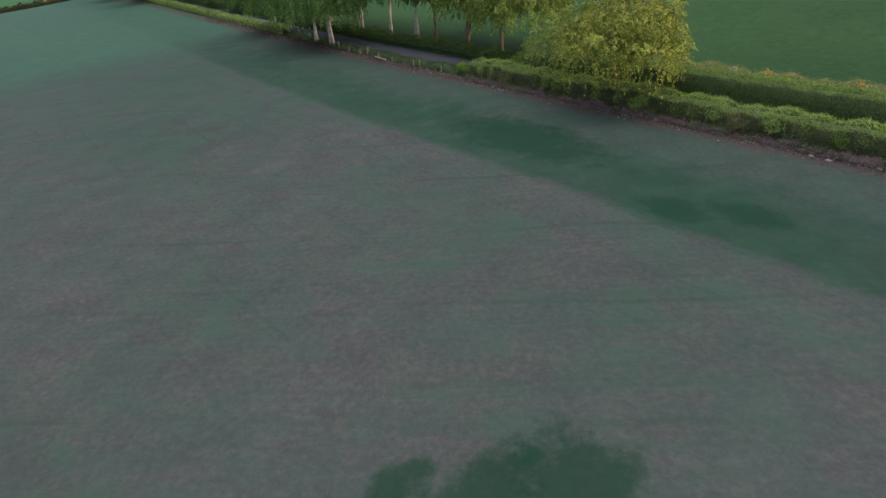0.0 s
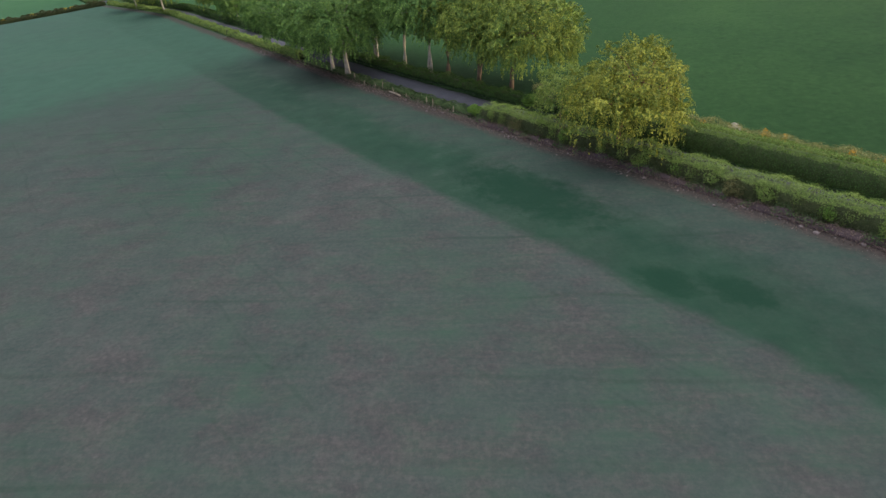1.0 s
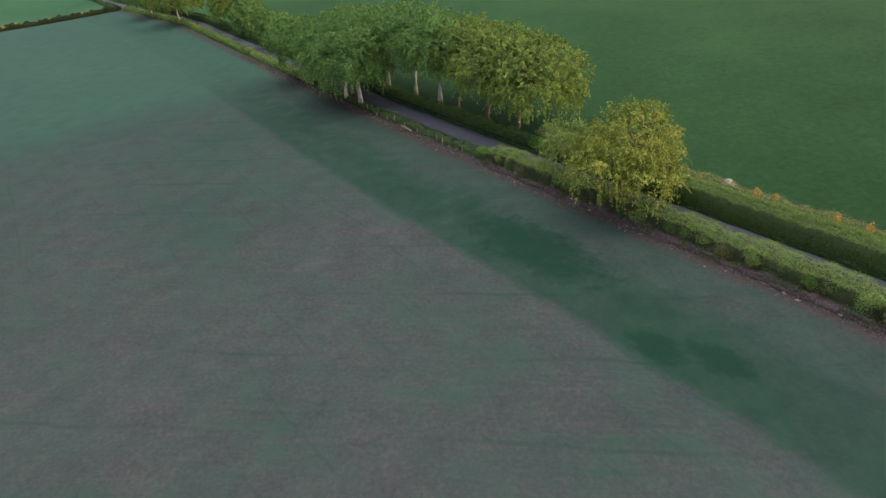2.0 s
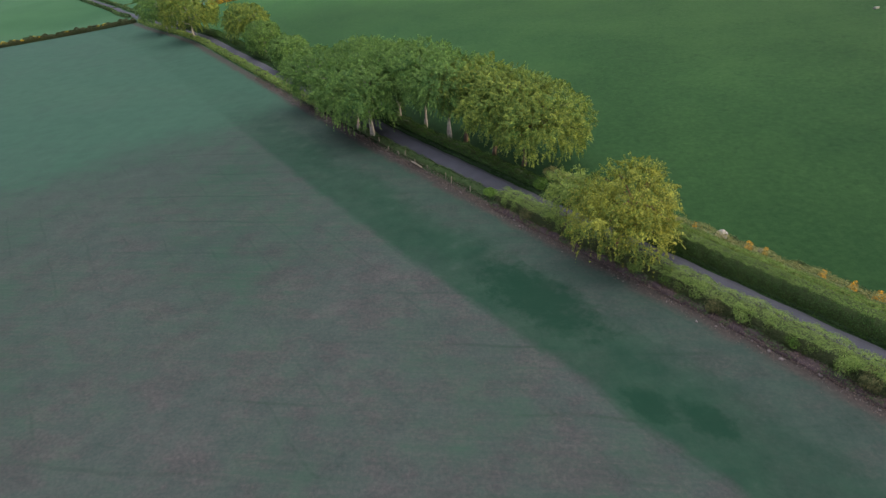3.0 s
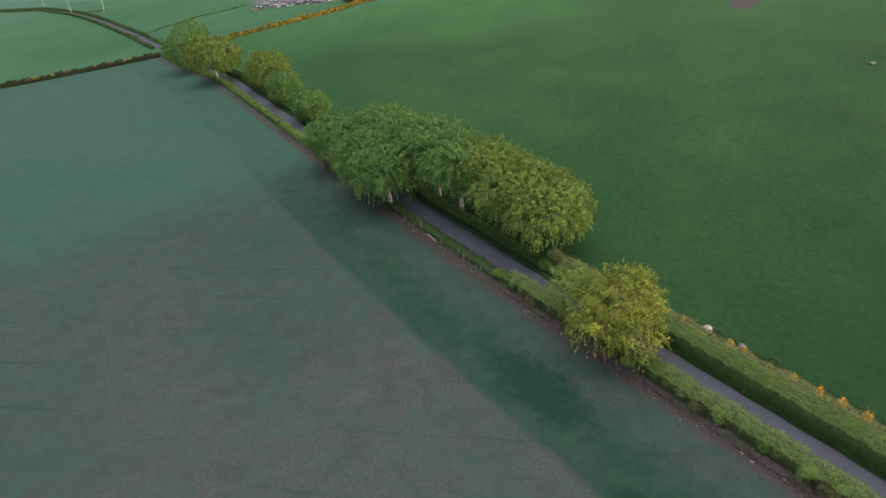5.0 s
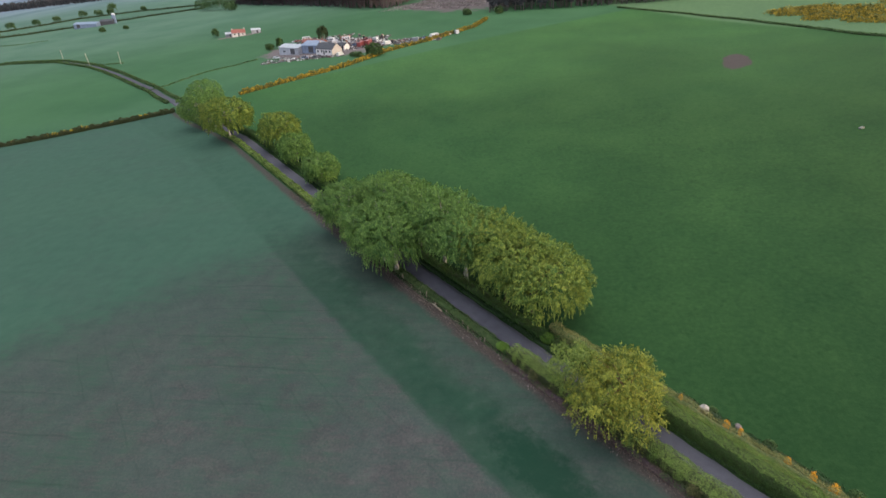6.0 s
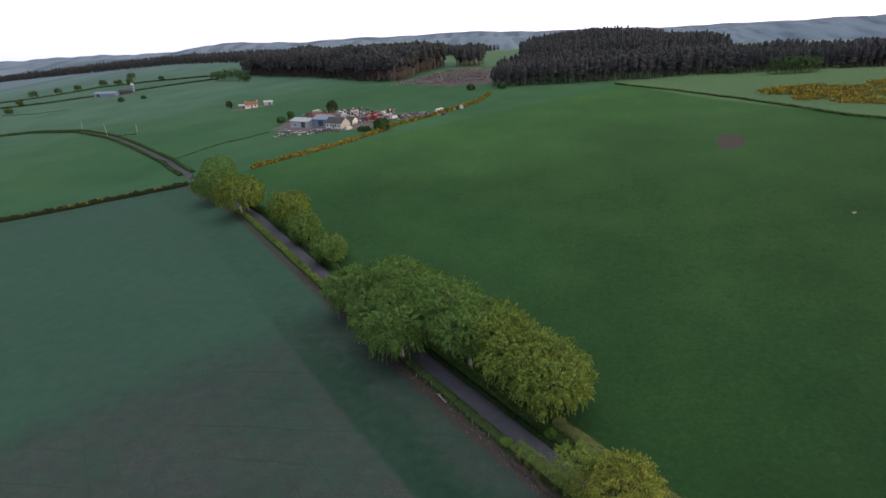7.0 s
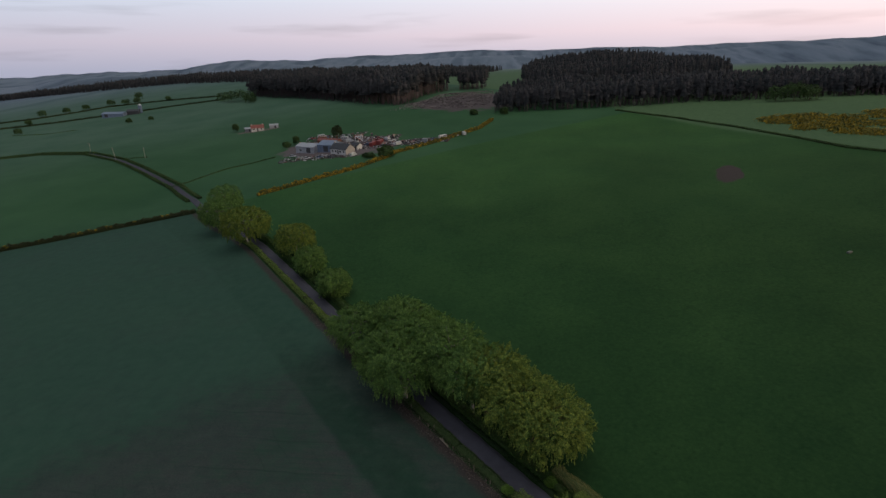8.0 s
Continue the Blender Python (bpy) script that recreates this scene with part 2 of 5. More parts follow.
def tube(bm, pts, radii, sides=8):
    rings = []
    for i, (p, r) in enumerate(zip(pts, radii)):
        d = Vector(pts[min(i + 1, len(pts) - 1)]) - Vector(pts[max(i - 1, 0)])
        q = d.to_track_quat("Z", "Y").to_matrix()
        rings.append([bm.verts.new(Vector(p) + q @ Vector((r * math.cos(2 * math.pi * k / sides), r * math.sin(2 * math.pi * k / sides), 0))) for k in range(sides)])
    for a, b in zip(rings, rings[1:]):
        for k in range(sides):
            bm.faces.new((a[k], a[(k + 1) % sides], b[(k + 1) % sides], b[k]))
    bm.faces.new(rings[-1])
    bm.faces.new(rings[0][::-1])


def box(bm, x0, y0, z0, x1, y1, z1, bev=0.0):
    r = bmesh.ops.create_cube(bm, size=1)
    for v in r["verts"]:
        v.co = Vector((x0 + (v.co.x + 0.5) * (x1 - x0), y0 + (v.co.y + 0.5) * (y1 - y0), z0 + (v.co.z + 0.5) * (z1 - z0)))
    if bev:
        bmesh.ops.bevel(bm, geom=list({e for v in r["verts"] for e in v.link_edges}), offset=bev, segments=1, affect="EDGES")


def boxed(*args):
    bm = bmesh.new()
    box(bm, *args)
    return bm


def tree(place, tall, wide, deep, base, label, material=LEAF_MIXED, bark=BARK, seed=1, count=16000, size=0.12, shift=(0, 0), girth=0.32,
         clumps=150, stems=1, turn=0.0, group="trees along the lane", skirt=0.35, name="broadleaf_tree", lobes=None, sprays=0, spray=0.8, ragged=0.09):
    """A broadleaf tree: trunk and limbs, and a crown of leafy clumps between the heights base and tall, or in the lobes given."""
    rng = np.random.default_rng(seed)
    root = thing(name, place, label, "tree", group, turn)
    mid, half = (base + tall) / 2, (tall - base) / 2
    if lobes is None:
        lobes = ((shift[0], shift[1], mid, wide, deep, half, 1.0),)
    share = np.cumsum([q[6] for q in lobes])
    bm = bmesh.new()
    tips = []
    for s in range(stems):
        off = Vector((0.35 * s * (-1) ** s, 0.2 * s, 0))
        lean = Vector((shift[0] * 0.5 + rng.normal(0, 0.35), shift[1] * 0.5 + rng.normal(0, 0.35), 0))
        top = base + half * 1.2
        pts = [off + lean * (k / 6) ** 1.5 + Vector((rng.normal(0, 0.06), rng.normal(0, 0.06), -0.4 + (top + 0.4) * k / 6)) for k in range(7)]
        tube(bm, pts, [girth * (1.4 if k == 0 else 1 - 0.12 * k) / (stems ** 0.4) for k in range(7)])
        tips.append(pts)
    part("trunk", bm, bark, root, "pale bark" if bark is BARK else "", True)
    # leafy sprays: most end on the crown's skin, some fill its inside, the lowest hang down
    n = sprays or clumps * 3
    pick = np.searchsorted(share, rng.uniform(0, share[-1], n))
    lob = np.array([q[:6] for q in lobes])[pick]
    u, th = rng.uniform(-0.62, 1.0, n), rng.uniform(0, 2 * math.pi, n)
    rad = np.sqrt(np.maximum(0.0, 1 - np.abs(u) ** 2.3)) * np.where(u > 0, 1.0, 1 + 0.10 * u)
    d = np.stack([rad * np.cos(th), rad * np.sin(th), u], -1)
    lump = np.array([1 + 0.15 * noise.noise(Vector(q) * 1.9 + Vector((seed * 3.1, 0, 0))) + ragged * noise.noise(Vector(q) * 4.5 + Vector((0, seed * 1.7, 0))) for q in d])
    skin = rng.uniform(0, 1, n) < 0.72
    r = np.where(skin, rng.uniform(0.86, 1.0, n), rng.uniform(0.45, 0.86, n)) * lump
    root_at = lob[:, :3] + lob[:, 3:] * d * r[:, None]
    go = d * np.array((1.0, 1.0, 0.9)) + rng.normal(0, 0.38, (n, 3))
    low = np.clip(0.45 - u, 0, 1)
    go[:, 2] += 0.15 - 1.3 * low * (0.5 + skirt)
    go /= np.linalg.norm(go, axis=1)[:, None]
    reach = spray * rng.uniform(0.6, 1.75, n) * (1 + 0.8 * skirt * low)
    for k in range(0, n, max(1, n // (16 if count > 10000 else 7))):
        stem = tips[k % stems]
        start = stem[3 + (k // 3) % 4]
        end = Vector(root_at[k]) * 0.92 + start * 0.08
        arch = start.lerp(end, 0.5) + Vector((0, 0, 0.08 * (end - start).length)) + Vector(rng.normal(0, 0.15, 3))
        bl = bmesh.new()
        tube(bl, [start, arch, end], [girth * 0.36, girth * 0.22, girth * 0.06], 5)
        part("limb", bl, bark, root, "", True)
    i = rng.integers(0, n, count)
    s = rng.uniform(0, 1, count)
    pts = root_at[i] + go[i] * (reach[i] * (s - 0.55))[:, None] + rng.normal(0, 1, (count, 3)) * (0.20 * spray * (1.1 - s))[:, None]
    pts[:, 2] -= reach[i] * s * s * (0.12 + 0.5 * low[i])
    floor_at = 0.35 * base + 0.3
    pts[:, 2] = np.where(pts[:, 2] < floor_at, floor_at + rng.uniform(0, 0.9, count), pts[:, 2])
    nrm = d[i] * 0.7 + go[i] * 0.3 + np.array((0, 0, 0.5))
    leaves("crown", pts, nrm, size, material, root, rng, 0.5)
    return root


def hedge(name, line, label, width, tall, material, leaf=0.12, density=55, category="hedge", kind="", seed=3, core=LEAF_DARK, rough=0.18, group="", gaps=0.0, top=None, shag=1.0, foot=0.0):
    """A hedge along a line of plan points: a twiggy body and leaves all over its top and sides."""
    rng = np.random.default_rng(seed)
    line = np.array(line, float)
    seg = np.hypot(*np.diff(line, axis=0).T)
    s = np.r_[0, np.cumsum(seg)]
    root = thing(name, on(*line[len(line) // 2]), label, category, group)
    if kind:
        tagged(root, kind=kind)
    ox, oy, oz = root.matrix_world.translation
    k = max(4, int(s[-1] / max(0.8, tall * 0.7)))
    u = np.linspace(0, s[-1], k)

    def spine(v):
        x, y = np.interp(v, s, line[:, 0]), np.interp(v, s, line[:, 1])
        x2, y2 = np.interp(v + 0.5, s, line[:, 0]), np.interp(v + 0.5, s, line[:, 1])
        x1, y1 = np.interp(v - 0.5, s, line[:, 0]), np.interp(v - 0.5, s, line[:, 1])
        t = np.stack([x2 - x1, y2 - y1], -1)
        t /= np.linalg.norm(t, axis=-1)[..., None] + 1e-9
        return x, y, t[..., 1], -t[..., 0]

    def lumps(v):
        w = rough * (np.sin(v * 1.1 + seed) + 0.8 * np.sin(v * 2.7 + 2 * seed) + 0.6 * np.sin(v * 0.37)) / 1.6
        return 1 + w

    x, y, nx, ny = spine(u)
    prof = ((-0.42, 0.0), (-0.45, 0.45), (-0.36, 0.85), (0.0, 0.95), (0.36, 0.85), (0.45, 0.45), (0.42, 0.0))
    lm = lumps(u)
    v = np.stack([np.stack([x + nx * p * (width + 2 * foot * (1 - q)) * 0.93 - ox, y + ny * p * (width + 2 * foot * (1 - q)) * 0.93 - oy, height(x + nx * p * width, y + ny * p * width) - 0.15 + q * tall * lm * 0.95 - oz], -1) for p, q in prof], 1)
    m = len(prof)
    f = [(i * m + j, (i + 1) * m + j, (i + 1) * m + j + 1, i * m + j + 1) for i in range(k - 1) for j in range(m - 1)]
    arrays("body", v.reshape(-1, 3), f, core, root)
    cnt = int(s[-1] * (width + 2 * tall) * density)
    w = rng.uniform(0, s[-1], cnt)
    if gaps:
        w = w[np.sin(w * 0.9 + seed) + 0.7 * np.sin(w * 2.3) > -1.7 + gaps * 2]
    x, y, nx, ny = spine(w)
    lm = lumps(w)
    per = rng.uniform(-1, 1, len(w)) * (width * 0.5 + tall)
    side = np.sign(per)
    over = np.clip(np.abs(per), 0, width * 0.5)
    down = np.clip(np.abs(per) - width * 0.5, 0, tall)
    p = side * (over + 0.04 * width * np.sin(w * 3.1 + down * 4)) + rng.normal(0, 0.05, len(w))
    zz = (tall - down) * lm - 0.12 * tall * (np.abs(p) / (0.5 * width)) ** 3 * (down < 0.01) + shag * np.abs(rng.normal(0, 0.07 * tall, len(w))) - 0.05
    p = p + side * foot * down / tall
    gx, gy = x + nx * p, y + ny * p
    pts = np.stack([gx - ox, gy - oy, height(gx, gy) + np.maximum(zz, 0.05) - oz], -1)
    flat = (down < 0.01)[:, None]
    nrm = np.where(flat, np.array((0, 0, 1.0)), np.stack([nx * side, ny * side, np.full(len(w), 0.3)], -1))
    # paler leaves on the top and upper edge: light put into the colour
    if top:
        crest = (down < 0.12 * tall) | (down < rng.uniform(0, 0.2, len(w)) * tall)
        leaves("lit_top_growth", pts[crest], nrm[crest], leaf, top, root, rng)
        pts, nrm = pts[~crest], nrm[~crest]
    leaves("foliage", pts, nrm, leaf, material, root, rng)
    return root

# ---------------------------------------------------------------- ground
def ground_material():
    m, n, l, b = nodes_of("farmland", 0.95, 0.1)
    uv = n.new("ShaderNodeUVMap")
    uv.uv_map = "plan"
    sep = n.new("ShaderNodeSeparateXYZ")
    l.new(uv.outputs[0], sep.inputs[0])
    A, B = sep.outputs[0], sep.outputs[1]
    ob = n.new("ShaderNodeTexCoord").outputs["Object"]
    blot = noise_node(n, l, 0.045, 4, 0.6, ob)
    mid = noise_node(n, l, 0.35, 5, 0.62, ob)
    fine = noise_node(n, l, 3.0, 4, 0.65, ob)
    turned = n.new("ShaderNodeMapping")
    turned.inputs["Rotation"].default_value = (0, 0, 0.114)
    l.new(ob, turned.inputs[0])
    ob2 = turned.outputs[0]
    rows = noise_node(n, l, 1.0, 5, 0.7, ob2, (0.05, 1.3, 1.0))
    drill = noise_node(n, l, 1.0, 3, 0.6, ob2, (0.35, 5.5, 1.0))
    speck = noise_node(n, l, 7.0, 3, 0.7, ob)
    # young crop over reddish soil
    grit = calc(n, l, "ADD", calc(n, l, "MULTIPLY", fine, 0.40), calc(n, l, "ADD", calc(n, l, "MULTIPLY", speck, 0.16), calc(n, l, "ADD", calc(n, l, "MULTIPLY", drill, 0.08), calc(n, l, "MULTIPLY", mid, 0.36))))
    soil = ramp(n, l, grit, [(0.34, (0.031, 0.046, 0.044)), (0.5, (0.048, 0.059, 0.058)), (0.66, (0.069, 0.074, 0.075))])
    ruddy = ramp(n, l, grit, [(0.36, (0.036, 0.040, 0.042)), (0.5, (0.056, 0.055, 0.058)), (0.64, (0.092, 0.077, 0.084))])
    bare_in = noise_node(n, l, 1.0, 5, 0.62, ob2, (0.17, 0.34, 1.0))
    bare_in = calc(n, l, "ADD", calc(n, l, "MULTIPLY", bare_in, 0.75), calc(n, l, "MULTIPLY", noise_node(n, l, 0.8, 4, 0.6, ob), 0.25))
    soil = mix(n, l, calc(n, l, "MULTIPLY", step(n, l, bare_in, 0.42, 0.62), calc(n, l, "SUBTRACT", 1.0, step(n, l, A, 60.0, 105.0))), soil, ruddy)
    sprout = ramp(n, l, mid, [(0.2, (0.020, 0.048, 0.034)), (0.8, (0.033, 0.066, 0.049))])
    cover = calc(n, l, "ADD", calc(n, l, "MULTIPLY", blot, 0.55), calc(n, l, "ADD", calc(n, l, "MULTIPLY", mid, 0.35), calc(n, l, "MULTIPLY", rows, 0.3)))
    # the crop thickens beyond a line across the field
    slant = calc(n, l, "ADD", A, calc(n, l, "MULTIPLY", calc(n, l, "SUBTRACT", blot, 0.5), 14.0))
    thick = step(n, l, slant, 88.0, 112.0)
    cover = calc(n, l, "ADD", calc(n, l, "ADD", step(n, l, cover, 0.52, 0.84), calc(n, l, "MULTIPLY", step(n, l, A, 8.0, 85.0), 0.2)), calc(n, l, "MULTIPLY", thick, 0.6))
    lusher = ramp(n, l, mid, [(0.2, (0.027, 0.070, 0.050)), (0.8, (0.042, 0.091, 0.065))])
    crop = mix(n, l, calc(n, l, "MINIMUM", cover, 0.93), soil, mix(n, l, thick, sprout, lusher))
    # wheel marks: one set along the drill rows, a fainter one along the lane
    across = n.new("ShaderNodeSeparateXYZ")
    l.new(ob2, across.inputs[0])
    wander = calc(n, l, "MULTIPLY", calc(n, l, "SUBTRACT", noise_node(n, l, 0.09, 2, 0.5, ob), 0.5), 2.2)
    for line, first, gap, half, amount, patchy in ((across.outputs[1], 23.5, 7.43, 0.18, 0.42, 0.035), (B, -31.2, 4.15, 0.13, 0.24, 0.11), (across.outputs[1], 25.6, 7.43, 0.13, 0.16, 0.10)):
        away = calc(n, l, "FRACT", calc(n, l, "DIVIDE", calc(n, l, "SUBTRACT", calc(n, l, "ADD", line, wander), first - gap * 0.5), gap))
        away = calc(n, l, "MULTIPLY", calc(n, l, "ABSOLUTE", calc(n, l, "SUBTRACT", away, 0.5)), gap)
        mark = calc(n, l, "SUBTRACT", 1.0, step(n, l, away, half * 0.3, half * 1.6))
        mark = calc(n, l, "MULTIPLY", mark, step(n, l, noise_node(n, l, patchy, 3, 0.6, ob), 0.42, 0.62))
        crop = mix(n, l, calc(n, l, "MULTIPLY", calc(n, l, "MULTIPLY", mark, calc(n, l, "SUBTRACT", 1.0, thick)), amount), crop, (0.020, 0.040, 0.030))
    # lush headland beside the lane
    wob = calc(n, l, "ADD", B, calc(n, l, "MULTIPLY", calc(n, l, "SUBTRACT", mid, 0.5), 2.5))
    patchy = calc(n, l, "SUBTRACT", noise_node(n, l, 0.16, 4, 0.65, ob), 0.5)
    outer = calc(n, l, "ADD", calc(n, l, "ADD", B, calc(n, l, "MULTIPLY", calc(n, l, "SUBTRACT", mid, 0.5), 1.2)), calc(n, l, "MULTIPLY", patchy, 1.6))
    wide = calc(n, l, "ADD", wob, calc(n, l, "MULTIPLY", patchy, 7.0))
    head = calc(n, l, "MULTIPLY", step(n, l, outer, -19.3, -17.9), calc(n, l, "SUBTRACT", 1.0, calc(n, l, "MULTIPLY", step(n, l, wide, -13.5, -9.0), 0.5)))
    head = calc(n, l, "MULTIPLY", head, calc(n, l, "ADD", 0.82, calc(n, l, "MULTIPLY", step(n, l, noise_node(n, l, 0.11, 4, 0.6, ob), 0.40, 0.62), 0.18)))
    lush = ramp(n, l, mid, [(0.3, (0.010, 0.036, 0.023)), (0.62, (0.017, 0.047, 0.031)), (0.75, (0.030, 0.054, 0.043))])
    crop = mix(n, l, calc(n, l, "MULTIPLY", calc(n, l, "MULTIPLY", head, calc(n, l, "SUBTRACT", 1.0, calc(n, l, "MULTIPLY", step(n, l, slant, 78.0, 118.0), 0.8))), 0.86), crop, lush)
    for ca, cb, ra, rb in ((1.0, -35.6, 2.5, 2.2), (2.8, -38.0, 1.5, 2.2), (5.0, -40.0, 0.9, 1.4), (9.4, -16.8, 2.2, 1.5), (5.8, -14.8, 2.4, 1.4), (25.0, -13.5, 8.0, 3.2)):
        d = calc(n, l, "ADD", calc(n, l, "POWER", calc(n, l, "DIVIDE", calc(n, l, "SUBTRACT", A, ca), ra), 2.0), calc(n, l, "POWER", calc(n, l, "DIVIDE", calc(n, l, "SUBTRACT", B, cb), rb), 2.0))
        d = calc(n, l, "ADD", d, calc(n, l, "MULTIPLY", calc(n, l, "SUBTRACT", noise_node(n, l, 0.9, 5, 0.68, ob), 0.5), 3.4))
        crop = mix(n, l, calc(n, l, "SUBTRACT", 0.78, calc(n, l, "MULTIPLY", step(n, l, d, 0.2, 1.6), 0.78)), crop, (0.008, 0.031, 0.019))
    # bare strip at the field's edge
    bare = ramp(n, l, fine, [(0.3, (0.034, 0.026, 0.026)), (0.7, (0.074, 0.054, 0.054))])
    edge = step(n, l, wob, -6.6, -5.2)
    crop = mix(n, l, calc(n, l, "MULTIPLY", edge, 0.8), crop, bare)
    # pasture
    green = ramp(n, l, mid, [(0.25, (0.012, 0.047, 0.016)), (0.75, (0.023, 0.071, 0.022))])
    worn = ramp(n, l, blot, [(0.3, (0.014, 0.047, 0.018)), (0.7, (0.030, 0.072, 0.024))])
    grass = mix(n, l, 0.5, green, worn)
    grass = mix(n, l, calc(n, l, "MULTIPLY", step(n, l, noise_node(n, l, 0.55, 5, 0.7, ob), 0.52, 0.68), 0.45), grass, (0.009, 0.032, 0.011))
    grass = mix(n, l, 0.3, grass, ramp(n, l, noise_node(n, l, 1.3, 6, 0.72, ob), [(0.34, (0.008, 0.030, 0.010)), (0.5, (0.022, 0.060, 0.020)), (0.68, (0.045, 0.098, 0.034))]))
    grass = mix(n, l, 1.0, grass, ramp(n, l, noise_node(n, l, 0.011, 4, 0.55, ob), [(0.3, 0.72), (0.7, 1.08)]), "MULTIPLY")
    # paler along the lane: viewing angle and distant haze painted into the grass
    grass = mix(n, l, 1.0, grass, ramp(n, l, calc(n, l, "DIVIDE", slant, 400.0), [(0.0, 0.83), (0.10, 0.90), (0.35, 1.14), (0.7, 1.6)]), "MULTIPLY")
    # lighter and warmer towards the right
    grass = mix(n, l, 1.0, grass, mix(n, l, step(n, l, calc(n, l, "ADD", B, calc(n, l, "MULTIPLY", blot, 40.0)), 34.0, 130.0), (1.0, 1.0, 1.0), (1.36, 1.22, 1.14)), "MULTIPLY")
    # banks and verges beside the lane, the hedges' shade darkened into their colour
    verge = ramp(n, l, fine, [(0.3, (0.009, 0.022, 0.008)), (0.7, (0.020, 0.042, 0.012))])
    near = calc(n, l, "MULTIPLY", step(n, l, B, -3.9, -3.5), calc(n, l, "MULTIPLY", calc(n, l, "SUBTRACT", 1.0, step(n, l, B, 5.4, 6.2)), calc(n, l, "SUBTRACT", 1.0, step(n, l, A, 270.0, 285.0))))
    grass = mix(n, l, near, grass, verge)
    # far fields, lightened and blued by distance haze put into the grass colour
    hazy_fields = calc(n, l, "MULTIPLY", step(n, l, A, 259.0, 262.0), 0.8)
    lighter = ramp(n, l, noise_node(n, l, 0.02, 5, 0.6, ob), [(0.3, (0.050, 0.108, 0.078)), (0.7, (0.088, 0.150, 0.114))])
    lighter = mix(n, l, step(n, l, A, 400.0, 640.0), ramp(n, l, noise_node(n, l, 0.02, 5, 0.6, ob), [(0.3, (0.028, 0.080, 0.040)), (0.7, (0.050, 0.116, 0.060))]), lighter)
    grass = mix(n, l, hazy_fields, grass, lighter)
    # pasture past the right-hand hedge, its colour lightened for the hazy glare there
    place0 = n.new("ShaderNodeSeparateXYZ")
    l.new(ob, place0.inputs[0])
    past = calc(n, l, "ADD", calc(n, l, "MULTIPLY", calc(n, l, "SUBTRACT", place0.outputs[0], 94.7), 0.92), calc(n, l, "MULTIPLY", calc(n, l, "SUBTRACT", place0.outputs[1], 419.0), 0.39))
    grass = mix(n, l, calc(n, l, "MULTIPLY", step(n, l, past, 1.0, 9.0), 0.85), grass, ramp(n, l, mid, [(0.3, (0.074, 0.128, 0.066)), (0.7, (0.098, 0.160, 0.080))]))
    # gravel yard, felled wood, bare patch: worn places in the pasture
    place = n.new("ShaderNodeSeparateXYZ")
    l.new(ob, place.inputs[0])
    for cx, cy, rx, ry, ct, worn_c in ((-94.0, 358.0, 40.0, 31.0, -0.42, (0.125, 0.105, 0.112)), (-45.0, 356.0, 26.0, 8.0, 0.1, (0.085, 0.075, 0.075)), (-14.0, 520.0, 58.0, 66.0, 0.0, (0.10, 0.082, 0.085)), (100.0, 232.0, 5.5, 15.0, -0.40, (0.060, 0.050, 0.048)), (-188.0, 460.0, 18.0, 6.0, 0.4, (0.13, 0.11, 0.10))):
        dx, dy = calc(n, l, "SUBTRACT", place.outputs[0], cx), calc(n, l, "SUBTRACT", place.outputs[1], cy)
        u = calc(n, l, "ADD", calc(n, l, "MULTIPLY", dx, math.cos(ct)), calc(n, l, "MULTIPLY", dy, math.sin(ct)))
        v = calc(n, l, "SUBTRACT", calc(n, l, "MULTIPLY", dy, math.cos(ct)), calc(n, l, "MULTIPLY", dx, math.sin(ct)))
        d = calc(n, l, "ADD", calc(n, l, "POWER", calc(n, l, "DIVIDE", u, rx), 2.0), calc(n, l, "POWER", calc(n, l, "DIVIDE", v, ry), 2.0))
        d = calc(n, l, "ADD", d, calc(n, l, "MULTIPLY", calc(n, l, "SUBTRACT", noise_node(n, l, 0.12, 4, 0.6, ob), 0.5), 1.6))
        grass = mix(n, l, calc(n, l, "SUBTRACT", 1.0, step(n, l, d, 0.75, 1.1)), grass, mix(n, l, fine, tuple(k * 0.6 for k in worn_c), tuple(k * 1.4 for k in worn_c)))
    inside = calc(n, l, "SUBTRACT", calc(n, l, "MULTIPLY", calc(n, l, "POWER", math.e, calc(n, l, "DIVIDE", B, 25.0)), -18.0), A)
    field = calc(n, l, "MULTIPLY", step(n, l, inside, -278.5, -277.5), calc(n, l, "SUBTRACT", 1.0, step(n, l, B, -4.2, -3.8)))
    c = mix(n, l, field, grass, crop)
    # heather and rough hill ground far off, blue distance haze painted into its colour
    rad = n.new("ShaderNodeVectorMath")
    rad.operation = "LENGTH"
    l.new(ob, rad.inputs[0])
    hazy_hill = ramp(n, l, noise_node(n, l, 0.008, 4, 0.6, ob, (1.0, 0.16, 1.0)), [(0.36, (0.085, 0.115, 0.165)), (0.45, (0.135, 0.175, 0.235)), (0.55, (0.17, 0.21, 0.275)), (0.63, (0.10, 0.135, 0.19))])
    c = mix(n, l, step(n, l, rad.outputs["Value"], 900.0, 1900.0), c, hazy_hill)
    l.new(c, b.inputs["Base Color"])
    bump(n, l, b, calc(n, l, "ADD", fine, calc(n, l, "MULTIPLY", rows, 0.4)), 0.3, 0.12)
    return m


def graded(*runs):
    out = []
    for lo, hi, stepsize in runs:
        out += list(np.arange(lo, hi, stepsize))
    return np.array(out + [runs[-1][1]])


